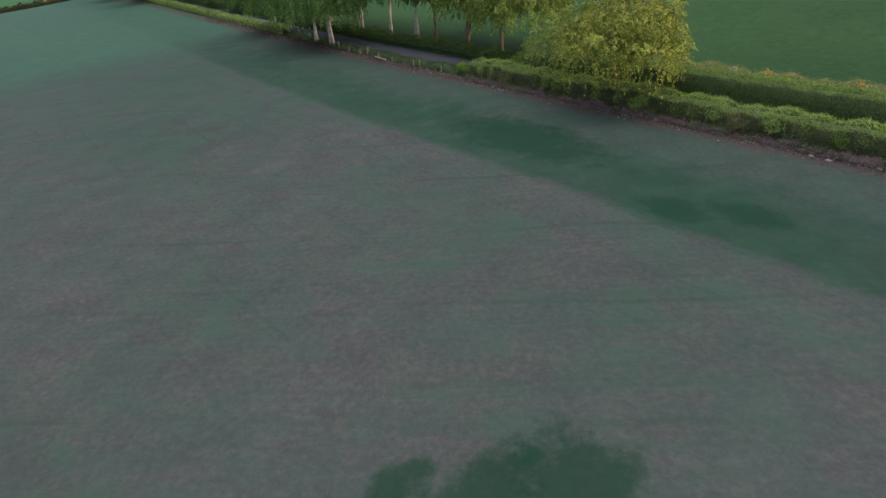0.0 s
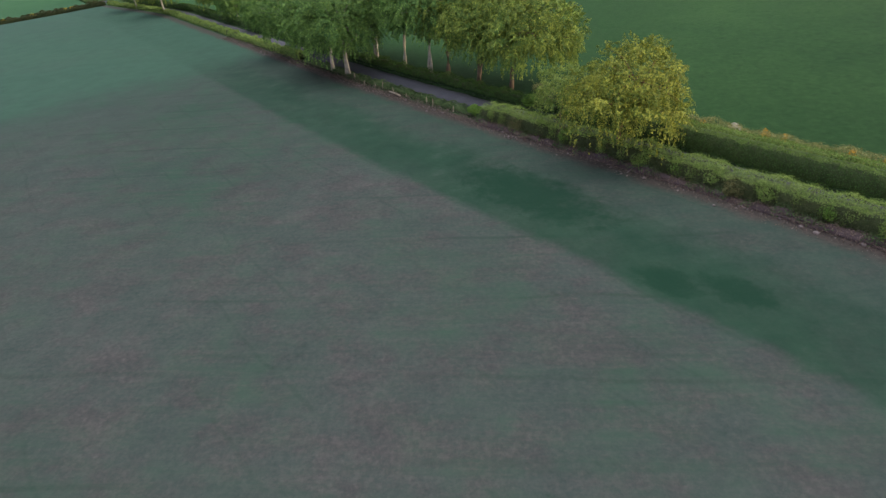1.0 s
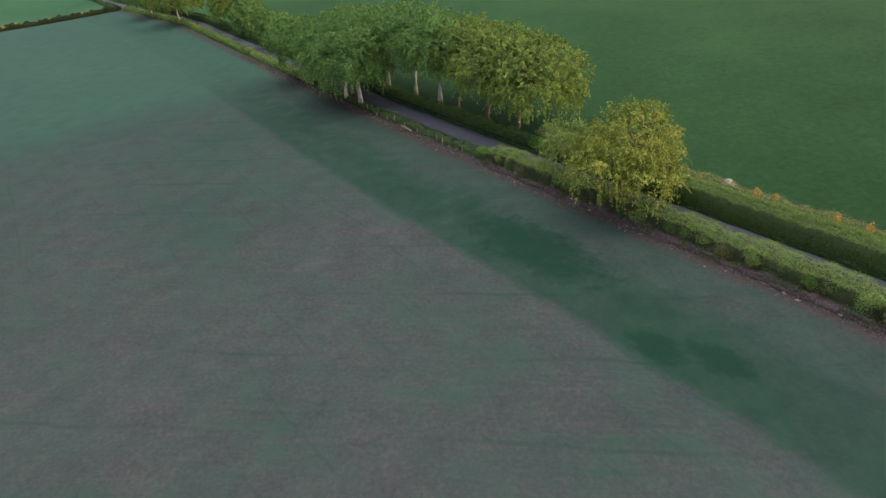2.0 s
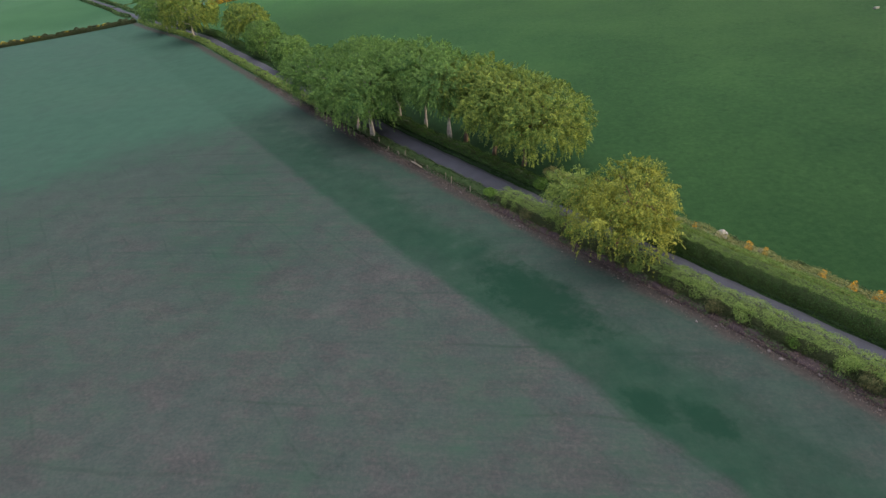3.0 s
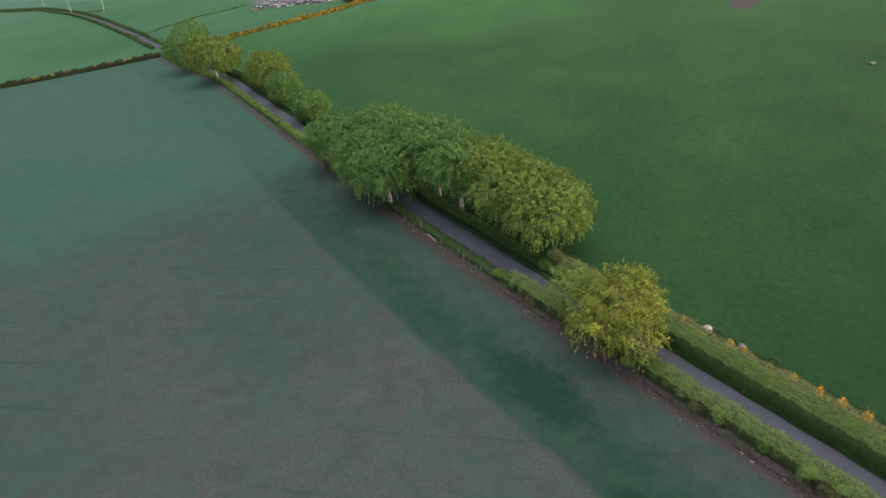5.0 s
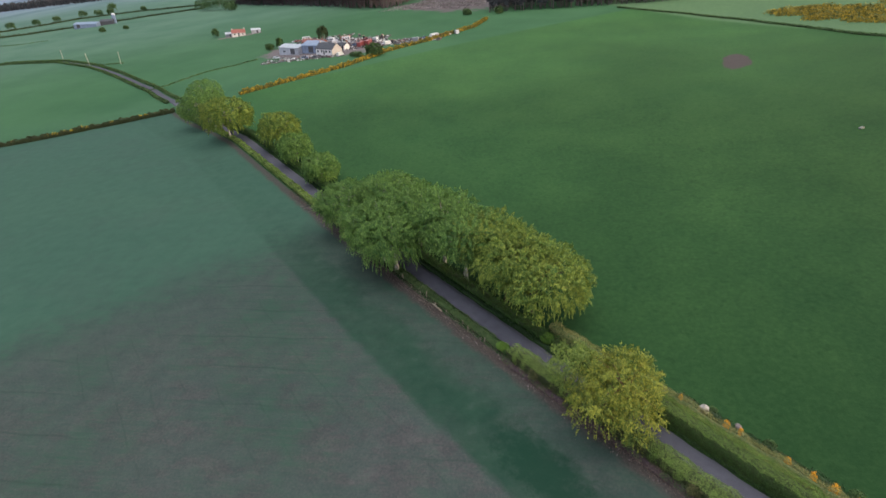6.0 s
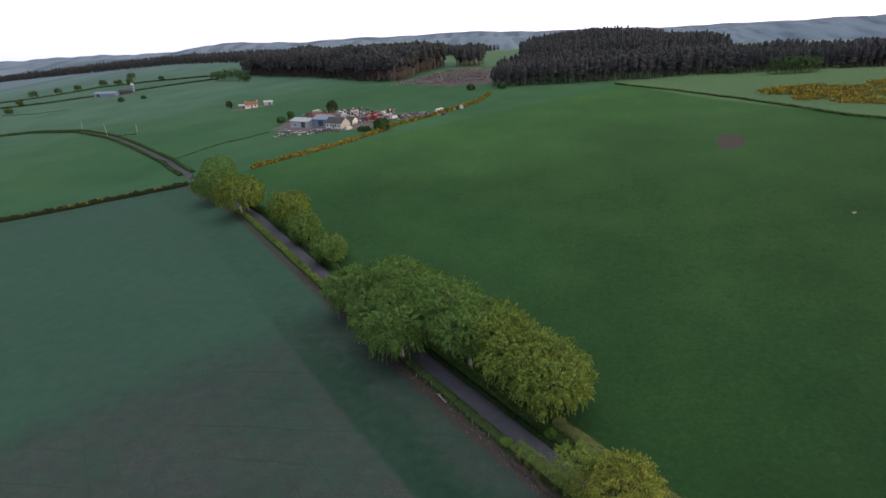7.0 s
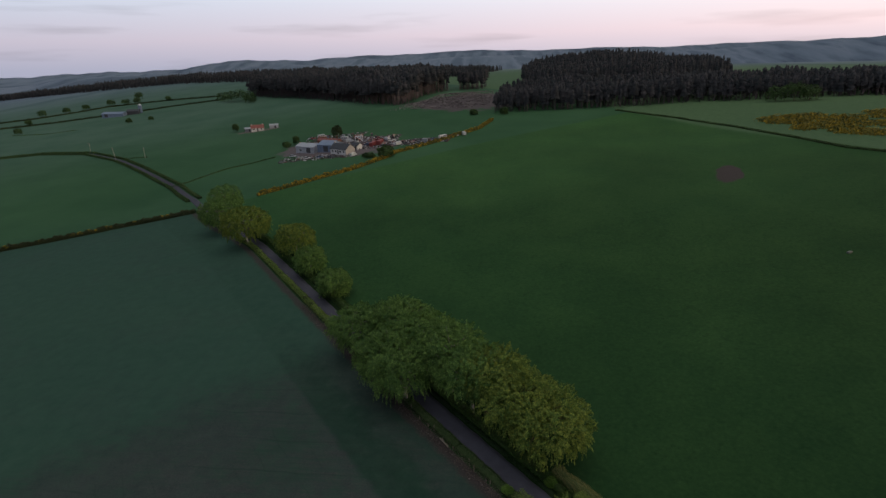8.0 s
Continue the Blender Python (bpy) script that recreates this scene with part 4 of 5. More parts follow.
def stone_strip():
    """Stones, clods and dead stalks turned up along the foot of the hedge."""
    rng = np.random.default_rng(7)
    V, F = [], []
    oc = np.array(((1, 0, 0), (-1, 0, 0), (0, 1, 0), (0, -1, 0), (0, 0, 1), (0, 0, -1)), float)
    tri = ((0, 2, 4), (2, 1, 4), (1, 3, 4), (3, 0, 4), (2, 0, 5), (1, 2, 5), (3, 1, 5), (0, 3, 5))
    for k in range(2600):
        a = rng.uniform(-45, 120)
        dense = 0.55 + 0.45 * math.sin(a * 0.23) * math.sin(a * 0.71 + 1)
        if rng.uniform() > dense:
            continue
        x, y = lane(a, rng.normal(-4.55, 0.5))
        s = rng.gamma(2.0, 0.033) + 0.02
        p = oc * rng.uniform(0.6, 1.3, (6, 1)) * s * np.array((1, 0.8, 0.65))
        th = rng.uniform(0, 6.28)
        p = p @ np.array(((math.cos(th), -math.sin(th), 0), (math.sin(th), math.cos(th), 0), (0, 0, 1)))
        i = len(V)
        V += [tuple(q) for q in p + np.array((x, y, ground(x, y) + s * 0.3))]
        F += [(i + t[0], i + t[1], i + t[2]) for t in tri]
    ob = arrays("field_stones", V, F, STONE)
    return tagged(ob, "scattered pale stones and clods along the hedge foot", "stones", kind="stuff")


stone_strip()


def litter_strip():
    rng = np.random.default_rng(9)
    k = 26000
    a, b = rng.uniform(-50, 130, k), rng.normal(-4.35, 0.6, k)
    x, y = lane(a, b)
    up = np.abs(rng.normal(0, 0.12, k)) * np.clip(1.6 - np.abs(b + 3.9), 0.2, 1.6)
    pts = np.stack([x, y, height(x, y) + up + 0.02], -1)
    ob = leaves("hedge_litter", pts, np.tile((0, 0, 1.0), (k, 1)), 0.075, DEAD, None, rng, 0.9, 0.35)
    return tagged(ob, "brown dead stalks and roots on the bare bank", "litter", kind="stuff")


litter_strip()


def fence_post(place, tall, lean):
    bm = bmesh.new()
    tube(bm, [Vector((0, 0, -0.3)), Vector((lean * 0.5, 0, tall * 0.5)), Vector((lean, 0.02, tall))], [0.07, 0.065, 0.06], 6)
    ob = solid("fence_post", bm, WOOD)
    ob.matrix_world = Matrix.Translation(place)
    return tagged(ob, "weathered grey timber fence post on the verge", "post", "fence posts on the verge")


for k, a in enumerate((47.2, 51.0, 53.1, 57.4, 60.0, 63.8, 65.1, 67.9, 71.6)):
    fence_post(on(*lane(a, -3.7 - 0.35 * math.sin(k * 2.1))), 0.75 + 0.25 * math.sin(k * 1.7), 0.14 * math.sin(k * 3))
bm = bmesh.new()
p, q = on(*lane(58.2, -4.1), 0.12), on(*lane(61.0, -4.0), 0.2)
tube(bm, [p, p.lerp(q, 0.5) + Vector((0, 0, 0.05)), q], [0.12, 0.13, 0.1], 8)
tagged(solid("log", bm, WOOD, None, True), "pale fallen log lying at the field's edge", "log")
bm = bmesh.new()
p = on(*lane(51, 120.2), 0.0)
box(bm, -0.9, -0.35, 0, 0.9, 0.35, 0.45, 0.05)
trough = tagged(solid("water_trough", bm, plain("galvanised_metal", (0.13, 0.14, 0.13), 0.6, 0.4, 0.2, 3.0, 0.3)), "dark metal water trough out in the pasture", "trough")
trough.matrix_world = Matrix.Translation(p) @ Matrix.Rotation(0.6, 4, "Z")

# gorse thicket on the far pasture, gorse along the cross hedge
def gorse_cover(name, label, spots, size, seed, parent_at, material=GORSE, per=60, leaf=0.3, up=0.0):
    rng = np.random.default_rng(seed)
    pts, nr = [], []
    for x, y in spots:
        r = size * rng.uniform(0.6, 1.3)
        d = rng.normal(0, 1, (per, 3))
        d /= np.linalg.norm(d, axis=1)[:, None]
        d[:, 2] = np.abs(d[:, 2])
        pts.append(np.array((x, y, ground(x, y) + up)) + d * np.array((r, r, r * 0.8)) - np.array(parent_at))
        nr.append(d)
    root = thing(name, parent_at, label, "gorse")
    tagged(root, kind="stuff")
    leaves("blossom", np.concatenate(pts), np.concatenate(nr), leaf, material, root, rng, 0.5, 0.7)
    return root


patch = ((160, 353), (163, 330), (164, 313), (175, 293), (186, 277), (215, 262), (262, 285), (250, 330), (223, 338), (182, 352))
spots = [p for p in scatter(within(patch), 155, 270, 255, 360, 2.6, 71) if noise.noise(Vector((p[0] * 0.06, p[1] * 0.06, 0))) > -0.2]
gorse_cover("gorse_thicket", "wide thicket of orange-yellow gorse on the hillside", spots, 2.1, 72, on(200, 310))
line = bend([(-139.6, 234.2), (-164.8, 225.6), (-191.2, 208.6), (-228.3, 183.6), (-300, 132)], 3.0)
rng0 = np.random.default_rng(5)
gorse_cover("hedge_gorse", "yellow gorse blossom scattered through the dark hedge", [(x + rng0.normal(0, 0.5), y + rng0.normal(0, 0.5)) for i, (x, y) in enumerate(line) if noise.noise(Vector((i * 0.35, 3, 0))) > 0.02], 0.9, 73, on(-191, 208), GORSE_GOLD, 60, 0.2, up=1.15)

# ---------------------------------------------------------------- farm
SLATE = plain("dark_slate", (0.050, 0.053, 0.066), 0.7, 0.3, 0.3, 0.8)
SHEET = plain("grey_roof_sheet", (0.36, 0.38, 0.43), 0.55, 0.4, 0.2, 0.5, 0.2)
SHEET_BLUE = plain("blue_grey_sheet", (0.17, 0.22, 0.32), 0.6, 0.4, 0.25, 0.5)
HARL = plain("white_harling", (0.60, 0.59, 0.60), 0.9, 0.2, 0.12, 0.8)
CREAM = plain("cream_render", (0.40, 0.365, 0.355), 0.9, 0.2, 0.15, 0.8)
REDROOF = plain("red_roof_sheet", (0.21, 0.075, 0.065), 0.75, 0.3, 0.35, 0.8)
GLASS_DARK = plain("window_glass", (0.03, 0.035, 0.045), 0.12, 0.6, 0.2, 1.0)
TYRE = plain("rubber", (0.02, 0.02, 0.02), 0.9, 0.2, 0.2, 4.0)
PAINTS = {n: plain(n + "_paint", c, 0.4, 0.5, 0.18, 1.0) for n, c in (("white", (0.50, 0.50, 0.53)), ("red", (0.23, 0.05, 0.05)), ("grey", (0.25, 0.26, 0.28)), ("blue", (0.08, 0.12, 0.22)), ("rust", (0.22, 0.09, 0.05)), ("dark", (0.05, 0.05, 0.06)), ("orange", (0.55, 0.20, 0.04)))}


def building(name, place, turn, length, depth, wall, rise, walls, roof, label, end=None, windows=(), door=None, chimney=False, category="house"):
    """A gabled building: four walls, gable ends, two roof slopes with eaves, windows, door and chimney."""
    root = thing(name, place, label, category, "", turn)
    x0, x1, y0, y1 = -length / 2, length / 2, -depth / 2, depth / 2
    for wx0, wy0, wx1, wy1, m in ((x0 + 0.3, y0, x1 - 0.3, y0 + 0.3, walls), (x0 + 0.3, y1 - 0.3, x1 - 0.3, y1, walls)):
        part("wall", boxed(wx0, wy0, -2.0, wx1, wy1, wall), m, root)
    for gx in (x0, x1 - 0.3):
        bm = bmesh.new()
        prof = [(y0, -2.0), (y1, -2.0), (y1, wall), (0, wall + rise), (y0, wall)]
        a, b = [bm.verts.new((gx, y, z)) for y, z in prof], [bm.verts.new((gx + 0.3, y, z)) for y, z in prof]
        bm.faces.new(a[::-1])
        bm.faces.new(b)
        for k in range(5):
            bm.faces.new((a[k], a[(k + 1) % 5], b[(k + 1) % 5], b[k]))
        part("gable", bm, end or walls, root, "cream gable end" if end else "")
    slope = rise / (depth / 2)
    for side in (-1, 1):
        bm = bmesh.new()
        ye, ze = side * (depth / 2 + 0.4), wall - 0.4 * slope
        q = [(x0 - 0.3, ye, ze), (x1 + 0.3, ye, ze), (x1 + 0.3, 0, wall + rise), (x0 - 0.3, 0, wall + rise)]
        lo, hi = [bm.verts.new((x, y, z + 0.03)) for x, y, z in q], [bm.verts.new((x, y, z + 0.2)) for x, y, z in q]
        bm.faces.new(lo)
        bm.faces.new(hi[::-1])
        for k in range(4):
            bm.faces.new((lo[k], lo[(k + 1) % 4], hi[(k + 1) % 4], hi[k]))
        bmesh.ops.recalc_face_normals(bm, faces=bm.faces)
        part("roof", bm, roof, root)
    for wx, w, sill, h in windows:
        win = part("window", boxed(wx - w / 2, y0 - 0.06, sill, wx + w / 2, y0 - 0.004, sill + h), PAINTS["white"], root)
        part("pane", boxed(wx - w / 2 + 0.08, y0 - 0.08, sill + 0.08, wx + w / 2 - 0.08, y0 - 0.064, sill + h - 0.08), GLASS_DARK, win)
    if door:
        part("door", boxed(door[0] - door[1] / 2, y0 - 0.07, -0.3, door[0] + door[1] / 2, y0 - 0.004, door[2]), PAINTS["dark"], root)
    if chimney:
        for cx in (x0 + 0.5, x1 - 0.5):
            part("chimney", boxed(cx - 0.4, -0.35, wall + rise - 0.5, cx + 0.4, 0.35, wall + rise + 0.9, 0.04), CREAM, root)
    return root


building("farmhouse", on(-86.5, 336.5, 0.3), -30, 13.0, 8.0, 2.9, 2.9, HARL, SLATE, "white bungalow with dark slate roof and cream gable", CREAM, ((-4.6, 1.3, 0.9, 1.2), (-1.8, 1.3, 0.9, 1.2), (1.8, 1.5, 0.9, 1.2), (4.6, 1.3, 0.9, 1.2)), (0, 1.0, 2.1), True)
building("shed", on(-111.3, 352.5, 0.2), -27, 15.5, 11.0, 3.4, 1.5, SHEET, SHEET, "wide pale grey metal farm shed", None, ((-3.5, 2.0, 0.6, 1.0),), (3.2, 3.4, 2.9), category="shed")
building("barn", on(-98.0, 351.0, 0.2), -20, 10.5, 13.0, 3.8, 2.0, SHEET_BLUE, SHEET_BLUE, "blue-grey metal barn beside the bungalow", None, (), (1.0, 3.4, 3.2), category="barn")
building("outbuilding", on(-104.0, 372.0, 0.2), -20, 16.0, 5.0, 2.3, 1.1, PAINTS["rust"], REDROOF, "long low outbuilding with rusty red roof", None, ((-4, 1.2, 0.8, 0.9), (2, 1.2, 0.8, 0.9)), (5, 1.6, 2.0), category="shed")
building("outbuilding", on(-80.0, 346.0, 0.2), -30, 6.0, 4.5, 2.4, 1.3, HARL, SLATE, "small white outbuilding behind the bungalow", None, ((-1, 0.9, 0.9, 0.9),), (1.5, 1.0, 2.0), category="shed")
building("cottage", on(-188.5, 460.5, 0.2), 25, 10.0, 5.5, 2.4, 2.2, HARL, REDROOF, "small white cottage with red sheet roof", HARL, ((-3, 1.2, 0.8, 1.1), (3, 1.2, 0.8, 1.1)), (0, 1.0, 2.0), True)
building("outbuilding", on(-177.0, 468.0, 0.2), 20, 7.0, 4.0, 2.2, 0.9, SHEET, SHEET, "grey outbuilding beside the red-roofed cottage", None, (), (1, 1.6, 1.9), category="shed")
building("outbuilding", on(-197.5, 462.5, 0.2), 25, 5.0, 4.0, 2.0, 0.9, PAINTS["grey"], SHEET, "low grey lean-to beside the cottage", None, (), (1, 1.2, 1.9), category="shed")
building("barn", on(-463.0, 690.0, 0.2), 3, 27.0, 12.0, 3.6, 2.0, SHEET_BLUE, SHEET_BLUE, "long grey-roofed cattle barn far off", None, (), (-8, 4.0, 3.6), category="barn")
building("barn", on(-444.0, 700.0, 0.2), 15, 14.0, 9.0, 3.6, 2.0, PAINTS["dark"], SLATE, "dark farm building beside the far barn", None, (), (0, 3.0, 3.0), category="barn")
silo = thing("silo", on(-438.5, 706.0), "tall dark tower silo with pale cap", "silo")
bm = bmesh.new()
tube(bm, [Vector((0, 0, -1)), Vector((0, 0, 9.5))], [2.3, 2.3], 18)
part("tower", bm, SHEET_BLUE, silo)
bm = bmesh.new()
tube(bm, [Vector((0, 0, 9.5)), Vector((0, 0, 10.6)), Vector((0, 0, 11.4))], [2.4, 1.7, 0.4], 18)
part("cap", bm, PAINTS["white"], silo, "pale domed cap")


def wheels(root, xs, half, r):
    for x in xs:
        for s in (-1, 1):
            bm = bmesh.new()
            tube(bm, [Vector((x, s * (half - 0.2), r)), Vector((x, s * half, r))], [r, r], 12)
            w = part("wheel", bm, TYRE, root)
            bm = bmesh.new()
            tube(bm, [Vector((x, s * (half + 0.005), r)), Vector((x, s * (half + 0.02), r))], [r * 0.55, r * 0.5], 10)
            part("rim", bm, PAINTS["grey"], w)


def shell(prof, half, tuck=0.12):
    """A body out of its side outline, narrowing towards its top."""
    bm = bmesh.new()
    top = max(z for _, z in prof)
    a = [bm.verts.new((x, -half + tuck * (z / top) ** 3, z)) for x, z in prof]
    b = [bm.verts.new((x, half - tuck * (z / top) ** 3, z)) for x, z in prof]
    bm.faces.new(a)
    bm.faces.new(b[::-1])
    for k in range(len(prof)):
        bm.faces.new((a[k], b[k], b[(k + 1) % len(prof)], a[(k + 1) % len(prof)]))
    bmesh.ops.recalc_face_normals(bm, faces=bm.faces)
    return bm


def car(colour):
    root = thing("car", (0, 0, 0), colour + " car parked among the farm's scrap", "car", "vehicles at the farm")
    part("body", shell([(-2.05, 0.3), (2.0, 0.3), (2.1, 0.7), (1.1, 0.92), (-1.9, 0.98), (-2.1, 0.7)], 0.85), PAINTS[colour], root)
    part("cabin", shell([(-1.75, 0.975), (0.95, 0.93), (0.25, 1.4), (-1.3, 1.42)], 0.78, 0.16), GLASS_DARK, root, "dark glass")
    part("roof", boxed(-1.25, -0.6, 1.423, 0.2, 0.6, 1.46, 0.01), PAINTS[colour], root)
    wheels(root, (-1.3, 1.3), 0.86, 0.31)
    return root


def van(colour):
    root = thing("van", (0, 0, 0), colour + " panel van parked in the farmyard", "van", "vehicles at the farm")
    part("body", shell([(-2.5, 0.35), (2.4, 0.35), (2.5, 0.95), (1.7, 1.25), (1.1, 2.1), (-2.45, 2.2)], 0.95), PAINTS[colour], root)
    part("windscreen", boxed(1.25, -0.75, 1.35, 1.62, 0.75, 1.9), GLASS_DARK, root, "dark glass")
    wheels(root, (-1.5, 1.5), 0.96, 0.34)
    return root


def container(colour):
    root = thing("container", (0, 0, 0), colour + " steel container standing in the yard", "container", "scrap at the farm")
    part("body", boxed(-3.0, -1.2, 0, 3.0, 1.2, 2.5, 0.04), PAINTS[colour], root)
    for k in range(9):
        part("rib", boxed(-2.8 + 0.7 * k - 0.08, -1.24, 0.15, -2.8 + 0.7 * k + 0.08, -1.204, 2.35), PAINTS[colour], root)
    part("door", boxed(3.004, -1.1, 0.15, 3.05, 1.1, 2.35), PAINTS[colour], root)
    return root


def caravan(colour):
    root = thing("caravan", (0, 0, 0), "old " + colour + " caravan with dark windows", "caravan", "vehicles at the farm")
    part("body", shell([(-2.6, 0.5), (2.6, 0.5), (2.8, 1.3), (2.4, 2.4), (-2.4, 2.45), (-2.75, 1.3)], 1.1), PAINTS[colour], root)
    for x in (-1.5, 0.3, 1.7):
        part("window", boxed(x - 0.4, -1.13, 1.35, x + 0.4, -1.08, 1.95), GLASS_DARK, root, "dark glass")
    wheels(root, (0.0,), 1.1, 0.33)
    return root


def trailer(colour):
    root = thing("trailer", (0, 0, 0), colour + " flat farm trailer with low sides", "trailer", "vehicles at the farm")
    part("bed", boxed(-3.0, -1.1, 0.8, 3.0, 1.1, 0.95), WOOD, root)
    for y in (-1.1, 1.04):
        part("side", boxed(-3.0, y, 0.954, 3.0, y + 0.06, 1.5), PAINTS[colour], root)
    part("drawbar", boxed(3.0, -0.08, 0.6, 4.3, 0.08, 0.75), PAINTS["dark"], root)
    wheels(root, (-0.6, 0.6), 1.15, 0.4)
    return root


def tractor(colour):
    root = thing("tractor", (0, 0, 0), "old " + colour + " tractor standing in the yard", "tractor", "vehicles at the farm")
    part("bonnet", shell([(0.0, 0.8), (1.7, 0.8), (1.75, 1.35), (0.0, 1.5)], 0.35, 0.05), PAINTS[colour], root)
    part("cab", shell([(-1.1, 0.9), (0.0, 0.9), (0.0, 1.6), (-0.15, 2.4), (-1.0, 2.4), (-1.15, 1.5)], 0.65, 0.08), GLASS_DARK, root, "dark glass")
    part("roof", boxed(-1.15, -0.7, 2.404, 0.0, 0.7, 2.52, 0.03), PAINTS[colour], root)
    for x, r in ((-0.6, 0.75), (1.35, 0.45)):
        wheels(root, (x,), 0.95, r)
    return root


PARK = random.Random(11)
FIRST = {}


def stand(make, colour, x, y, turn):
    key = (make, colour)
    g = on(x, y, 0.0)
    dx, dy = ground(x + 1, y) - g.z, ground(x, y + 1) - g.z
    up = Vector((-dx, -dy, 1)).normalized()
    m = Matrix.Translation(g) @ Vector((0, 0, 1)).rotation_difference(up).to_matrix().to_4x4() @ Matrix.Rotation(radians(turn), 4, "Z")
    if key not in FIRST:
        FIRST[key] = make(colour)
        FIRST[key].matrix_world = m
    else:
        copy_thing(FIRST[key], m)


stand(van, "white", -77.5, 326.0, 65)
stand(car, "white", -107.0, 329.5, 10)
stand(car, "grey", -112.5, 333.0, 40)
stand(car, "white", -119.0, 339.5, -20)
stand(car, "blue", -99.0, 329.5, 15)
stand(car, "dark", -92.0, 327.0, -10)
stand(caravan, "white", -95.5, 381.0, -20)
stand(tractor, "orange", -124.0, 374.0, 30)
stand(container, "red", -70.5, 353.0, 70)
stand(container, "red", -66.5, 356.0, 75)
stand(container, "rust", -86.0, 382.0, -15)
stand(container, "rust", -113.0, 388.0, -20)
stand(van, "white", -90.0, 372.0, 20)
KINDS = ((car, "white"), (car, "grey"), (car, "red"), (car, "dark"), (car, "blue"), (van, "white"), (van, "grey"), (trailer, "rust"), (trailer, "red"), (caravan, "white"), (tractor, "red"), (car, "rust"))
for k in range(26):
    x = PARK.uniform(-86, -60)
    y = 344 + 0.9 * (x + 60) * -0.35 + PARK.uniform(2, 30)
    if (x + 70) ** 2 + (y - 354) ** 2 > 30:
        stand(*KINDS[PARK.randrange(len(KINDS))], x, y, PARK.uniform(0, 180))
for k in range(14):
    u = k / 13
    x = -58 + 44 * u
    y = 345 + 30 * max(0, u - 0.35) ** 1.2 + PARK.uniform(2, 11) * (1.1 - u)
    stand(*KINDS[(k * 5) % len(KINDS)], x + PARK.uniform(-1.5, 1.5), y, PARK.uniform(0, 180))
for k in range(9):
    stand(*KINDS[(k * 7 + 2) % len(KINDS)], -122 + 5.6 * k, 397 - 1.4 * k + PARK.uniform(-4, 4), PARK.uniform(0, 180))


def scrap(x0, x1, y0, y1, count, seed, label):
    """Heaps of sheet, boxes and rubble lying about the yard."""
    rng = np.random.default_rng(seed)
    bm = bmesh.new()
    for k in range(count):
        x, y = rng.uniform(x0, x1), rng.uniform(y0, y1)
        w, d, h = rng.uniform(0.3, 1.6, 3) * np.array((1, 0.7, 0.5))
        r = bmesh.ops.create_cube(bm, size=1)
        m = Matrix.Translation((x, y, ground(x, y) + h * 0.35)) @ Euler((rng.normal(0, 0.2), rng.normal(0, 0.2), rng.uniform(0, 3))).to_matrix().to_4x4() @ Matrix.Diagonal((w, d, h, 1))
        bmesh.ops.transform(bm, matrix=m, verts=r["verts"])
    m, n, l, b = nodes_of("mixed_scrap", 0.8, 0.3)
    l.new(ramp(n, l, n.new("ShaderNodeNewGeometry").outputs["Random Per Island"], [(0.0, (0.03, 0.03, 0.035)), (0.35, (0.12, 0.11, 0.115)), (0.5, (0.17, 0.075, 0.06)), (0.62, (0.10, 0.11, 0.14)), (0.85, (0.38, 0.37, 0.39)), (1.0, (0.55, 0.54, 0.56))]), b.inputs["Base Color"])
    return tagged(solid("scrap_heap", bm, m), label, "scrap", kind="stuff")


scrap(-124, -80, 324, 336, 260, 1, "rubble and scrap strewn before the sheds")
scrap(-90, -56, 343, 384, 620, 2, "heaps of scrap metal in the farmyard")
scrap(-58, -22, 345, 362, 320, 3, "scrap strewn along the gorse hedge")
scrap(-126, -84, 376, 404, 300, 4, "scrap lying behind the outbuildings")

tree(on(-102.5, 388.0), 9.5, 3.6, 3.6, 0.8, "dark rounded evergreen behind the farm", LEAF_DARK, BARK_DARK, 91, 2600, 0.4, clumps=40, group="trees at the farms", girth=0.25)
tree(on(-129.0, 378.0), 6.5, 2.2, 2.2, 0.5, "dark pointed evergreen at the yard's corner", LEAF_BUSH, BARK_DARK, 92, 1800, 0.4, clumps=30, group="trees at the farms", girth=0.2)
tree(on(-134.0, 373.0), 4.0, 3.0, 2.6, 0.3, "dark green shrubbery by the sheds", LEAF_BUSH, BARK_DARK, 93, 1500, 0.4, clumps=30, group="trees at the farms", girth=0.15)
tree(on(-56.5, 315.0), 7.0, 4.8, 4.2, 0.3, "dense dark green tree beside the gorse hedge", LEAF_BUSH, BARK_DARK, 94, 4500, 0.4, clumps=50, group="trees at the farms", girth=0.25)
tree(on(-67.0, 318.5), 2.6, 4.0, 2.4, 0.1, "low dark green shrubbery before the yard", LEAF_BUSH, BARK_DARK, 95, 2500, 0.35, clumps=40, group="trees at the farms", girth=0.12)
tree(on(-209.0, 464.5), 7.0, 2.6, 2.6, 1.0, "dark green tree beside the red-roofed cottage", LEAF_BUSH, BARK_DARK, 96, 1500, 0.45, clumps=30, group="trees at the farms", girth=0.2)
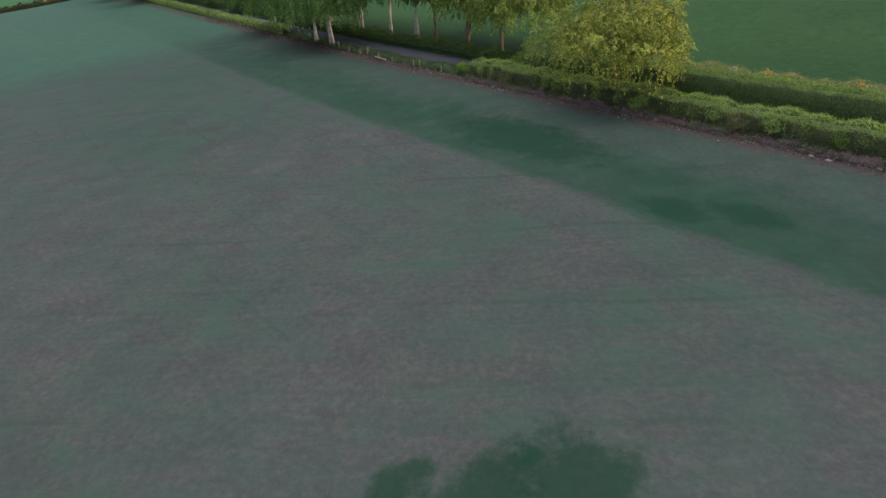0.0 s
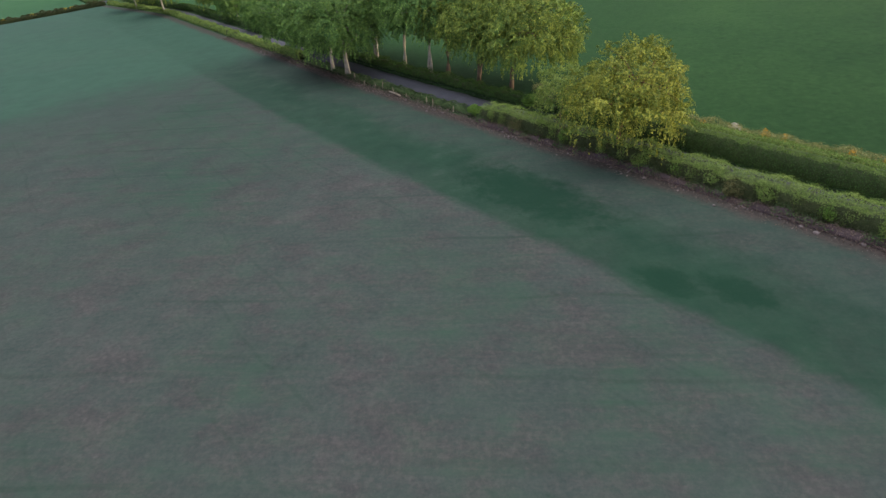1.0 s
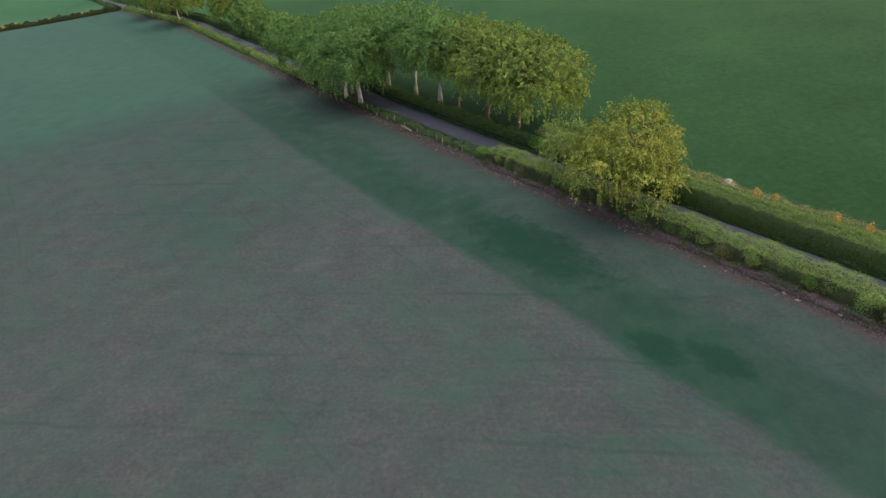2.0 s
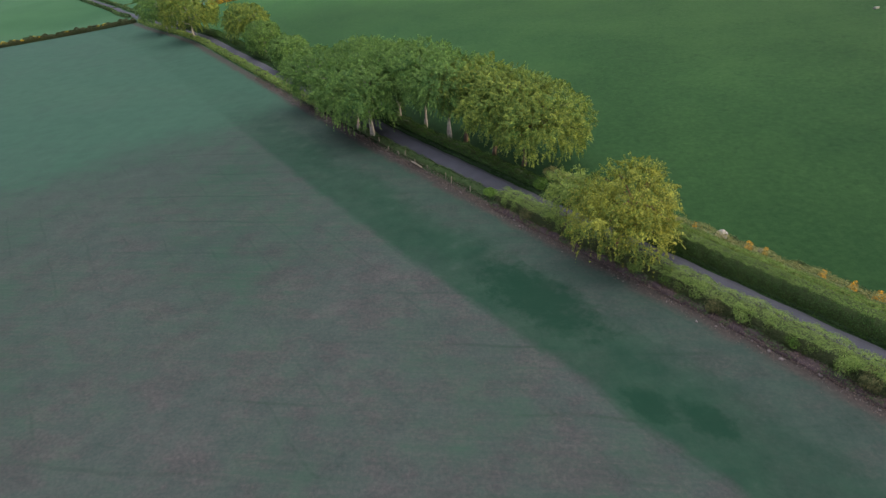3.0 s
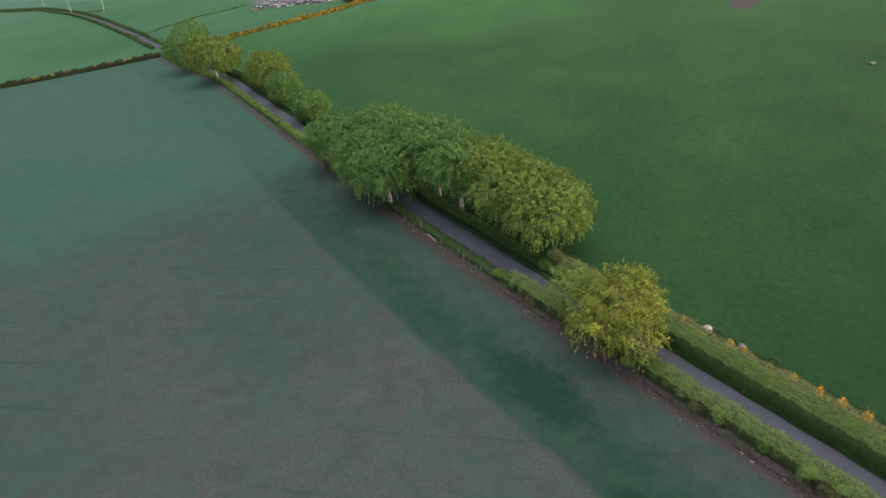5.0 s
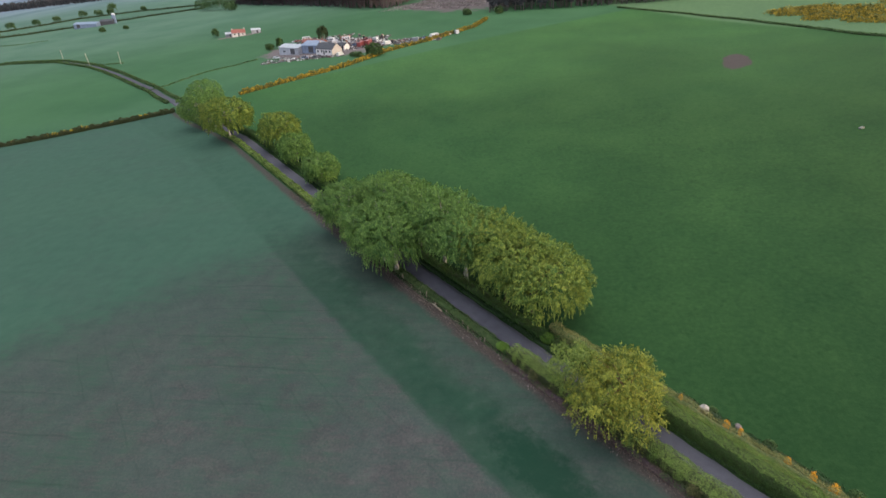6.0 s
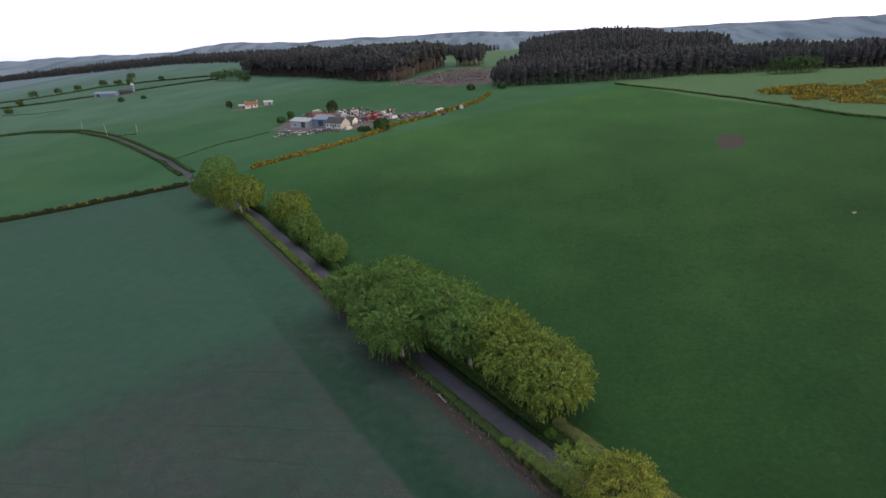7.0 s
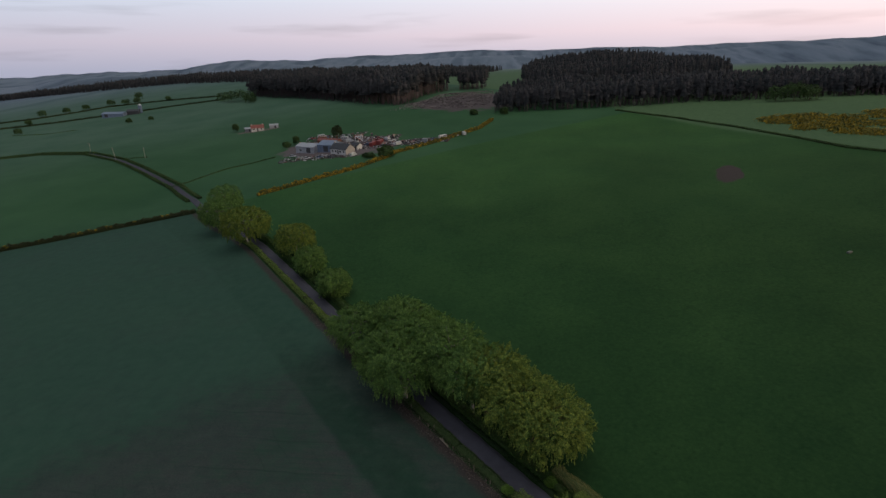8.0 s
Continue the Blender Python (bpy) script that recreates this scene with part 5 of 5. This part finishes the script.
for k, (x, y, r, h) in enumerate(((-522, 602, 4, 6), (-575, 930, 7, 12), (-573, 851, 6, 10), (-616, 809, 5, 8), (-583, 693, 4, 6), (-394, 608, 3, 5), (-372, 615, 2.5, 4), (-600, 830, 5, 8), (-545, 845, 6, 9), (-530, 850, 5, 9), (-640, 790, 6, 9), (-655, 700, 5, 7), (-690, 690, 8, 9), (-720, 700, 8, 10), (-660, 640, 8, 9),
                                  (-480, 850, 4, 7), (-330, 735, 9, 14), (-315, 730, 9, 15), (-300, 722, 8, 13), (-345, 745, 9, 12), (-290, 700, 7, 9), (15, 432, 3, 5), (-8, 437, 3, 4), (199, 408, 6, 10), (209, 404, 7, 12), (219, 404, 6, 10))):
    tree(on(x, y), h, r, r, h * 0.12, "small dark tree standing in far pastures", LEAF_BUSH, BARK_DARK, 200 + k, 1700, 0.5, clumps=40, group="trees in far pastures", girth=0.25, spray=0.32 * r)

# ---------------------------------------------------------------- far hedges and poles
for k, pts in enumerate((((-602, 668), (-568, 673), (-534, 681), (-496, 702), (-451, 724), (-416, 750), (-356, 776)), ((-669, 744), (-623, 760), (-588, 801), (-570, 838), (-486, 850), (-381, 832)),
                         ((-179, 300), (-171.6, 306), (-156.5, 326), (-143, 333), (-132, 344.4)), ((-240, 383), (-262, 385)), ((-520, 590), (-470, 575), (-440, 585)))):
    hedge("hedge", pts, "dark hedgerow between far pastures", 2.0 if k < 2 else 1.2, 1.5 if k < 2 else 0.3, LEAF_DARK if k < 2 else LEAF_BUSH, 0.5, 4, seed=300 + k, rough=0.4, group="far hedgerows")


def pole(x, y, tall, lean):
    root = thing("utility_pole", on(x, y), "slender wooden utility pole with crossarm in the pasture", "pole", "utility poles")
    bm = bmesh.new()
    tube(bm, [Vector((0, 0, -0.5)), Vector((lean * 0.5, 0, tall * 0.5)), Vector((lean, 0, tall))], [0.16, 0.14, 0.11], 8)
    part("post", bm, plain("pale_pole_timber", (0.42, 0.40, 0.33), 0.9, 0.2, 0.25, 1.0), root)
    part("crossarm", boxed(lean - 0.8, -0.17, tall - 0.5, lean + 0.8, -0.115, tall - 0.35), WOOD, root)
    for x1 in (-0.7, 0.0, 0.7):
        part("insulator", boxed(lean + x1 - 0.05, -0.2, tall - 0.345, lean + x1 + 0.05, -0.1, tall - 0.15, 0.02), PAINTS["grey"], root)


pole(-266, 385, 8.5, -0.9)
pole(-241, 381, 7.5, 0.0)
pole(-315, 428, 7.5, 0.0)
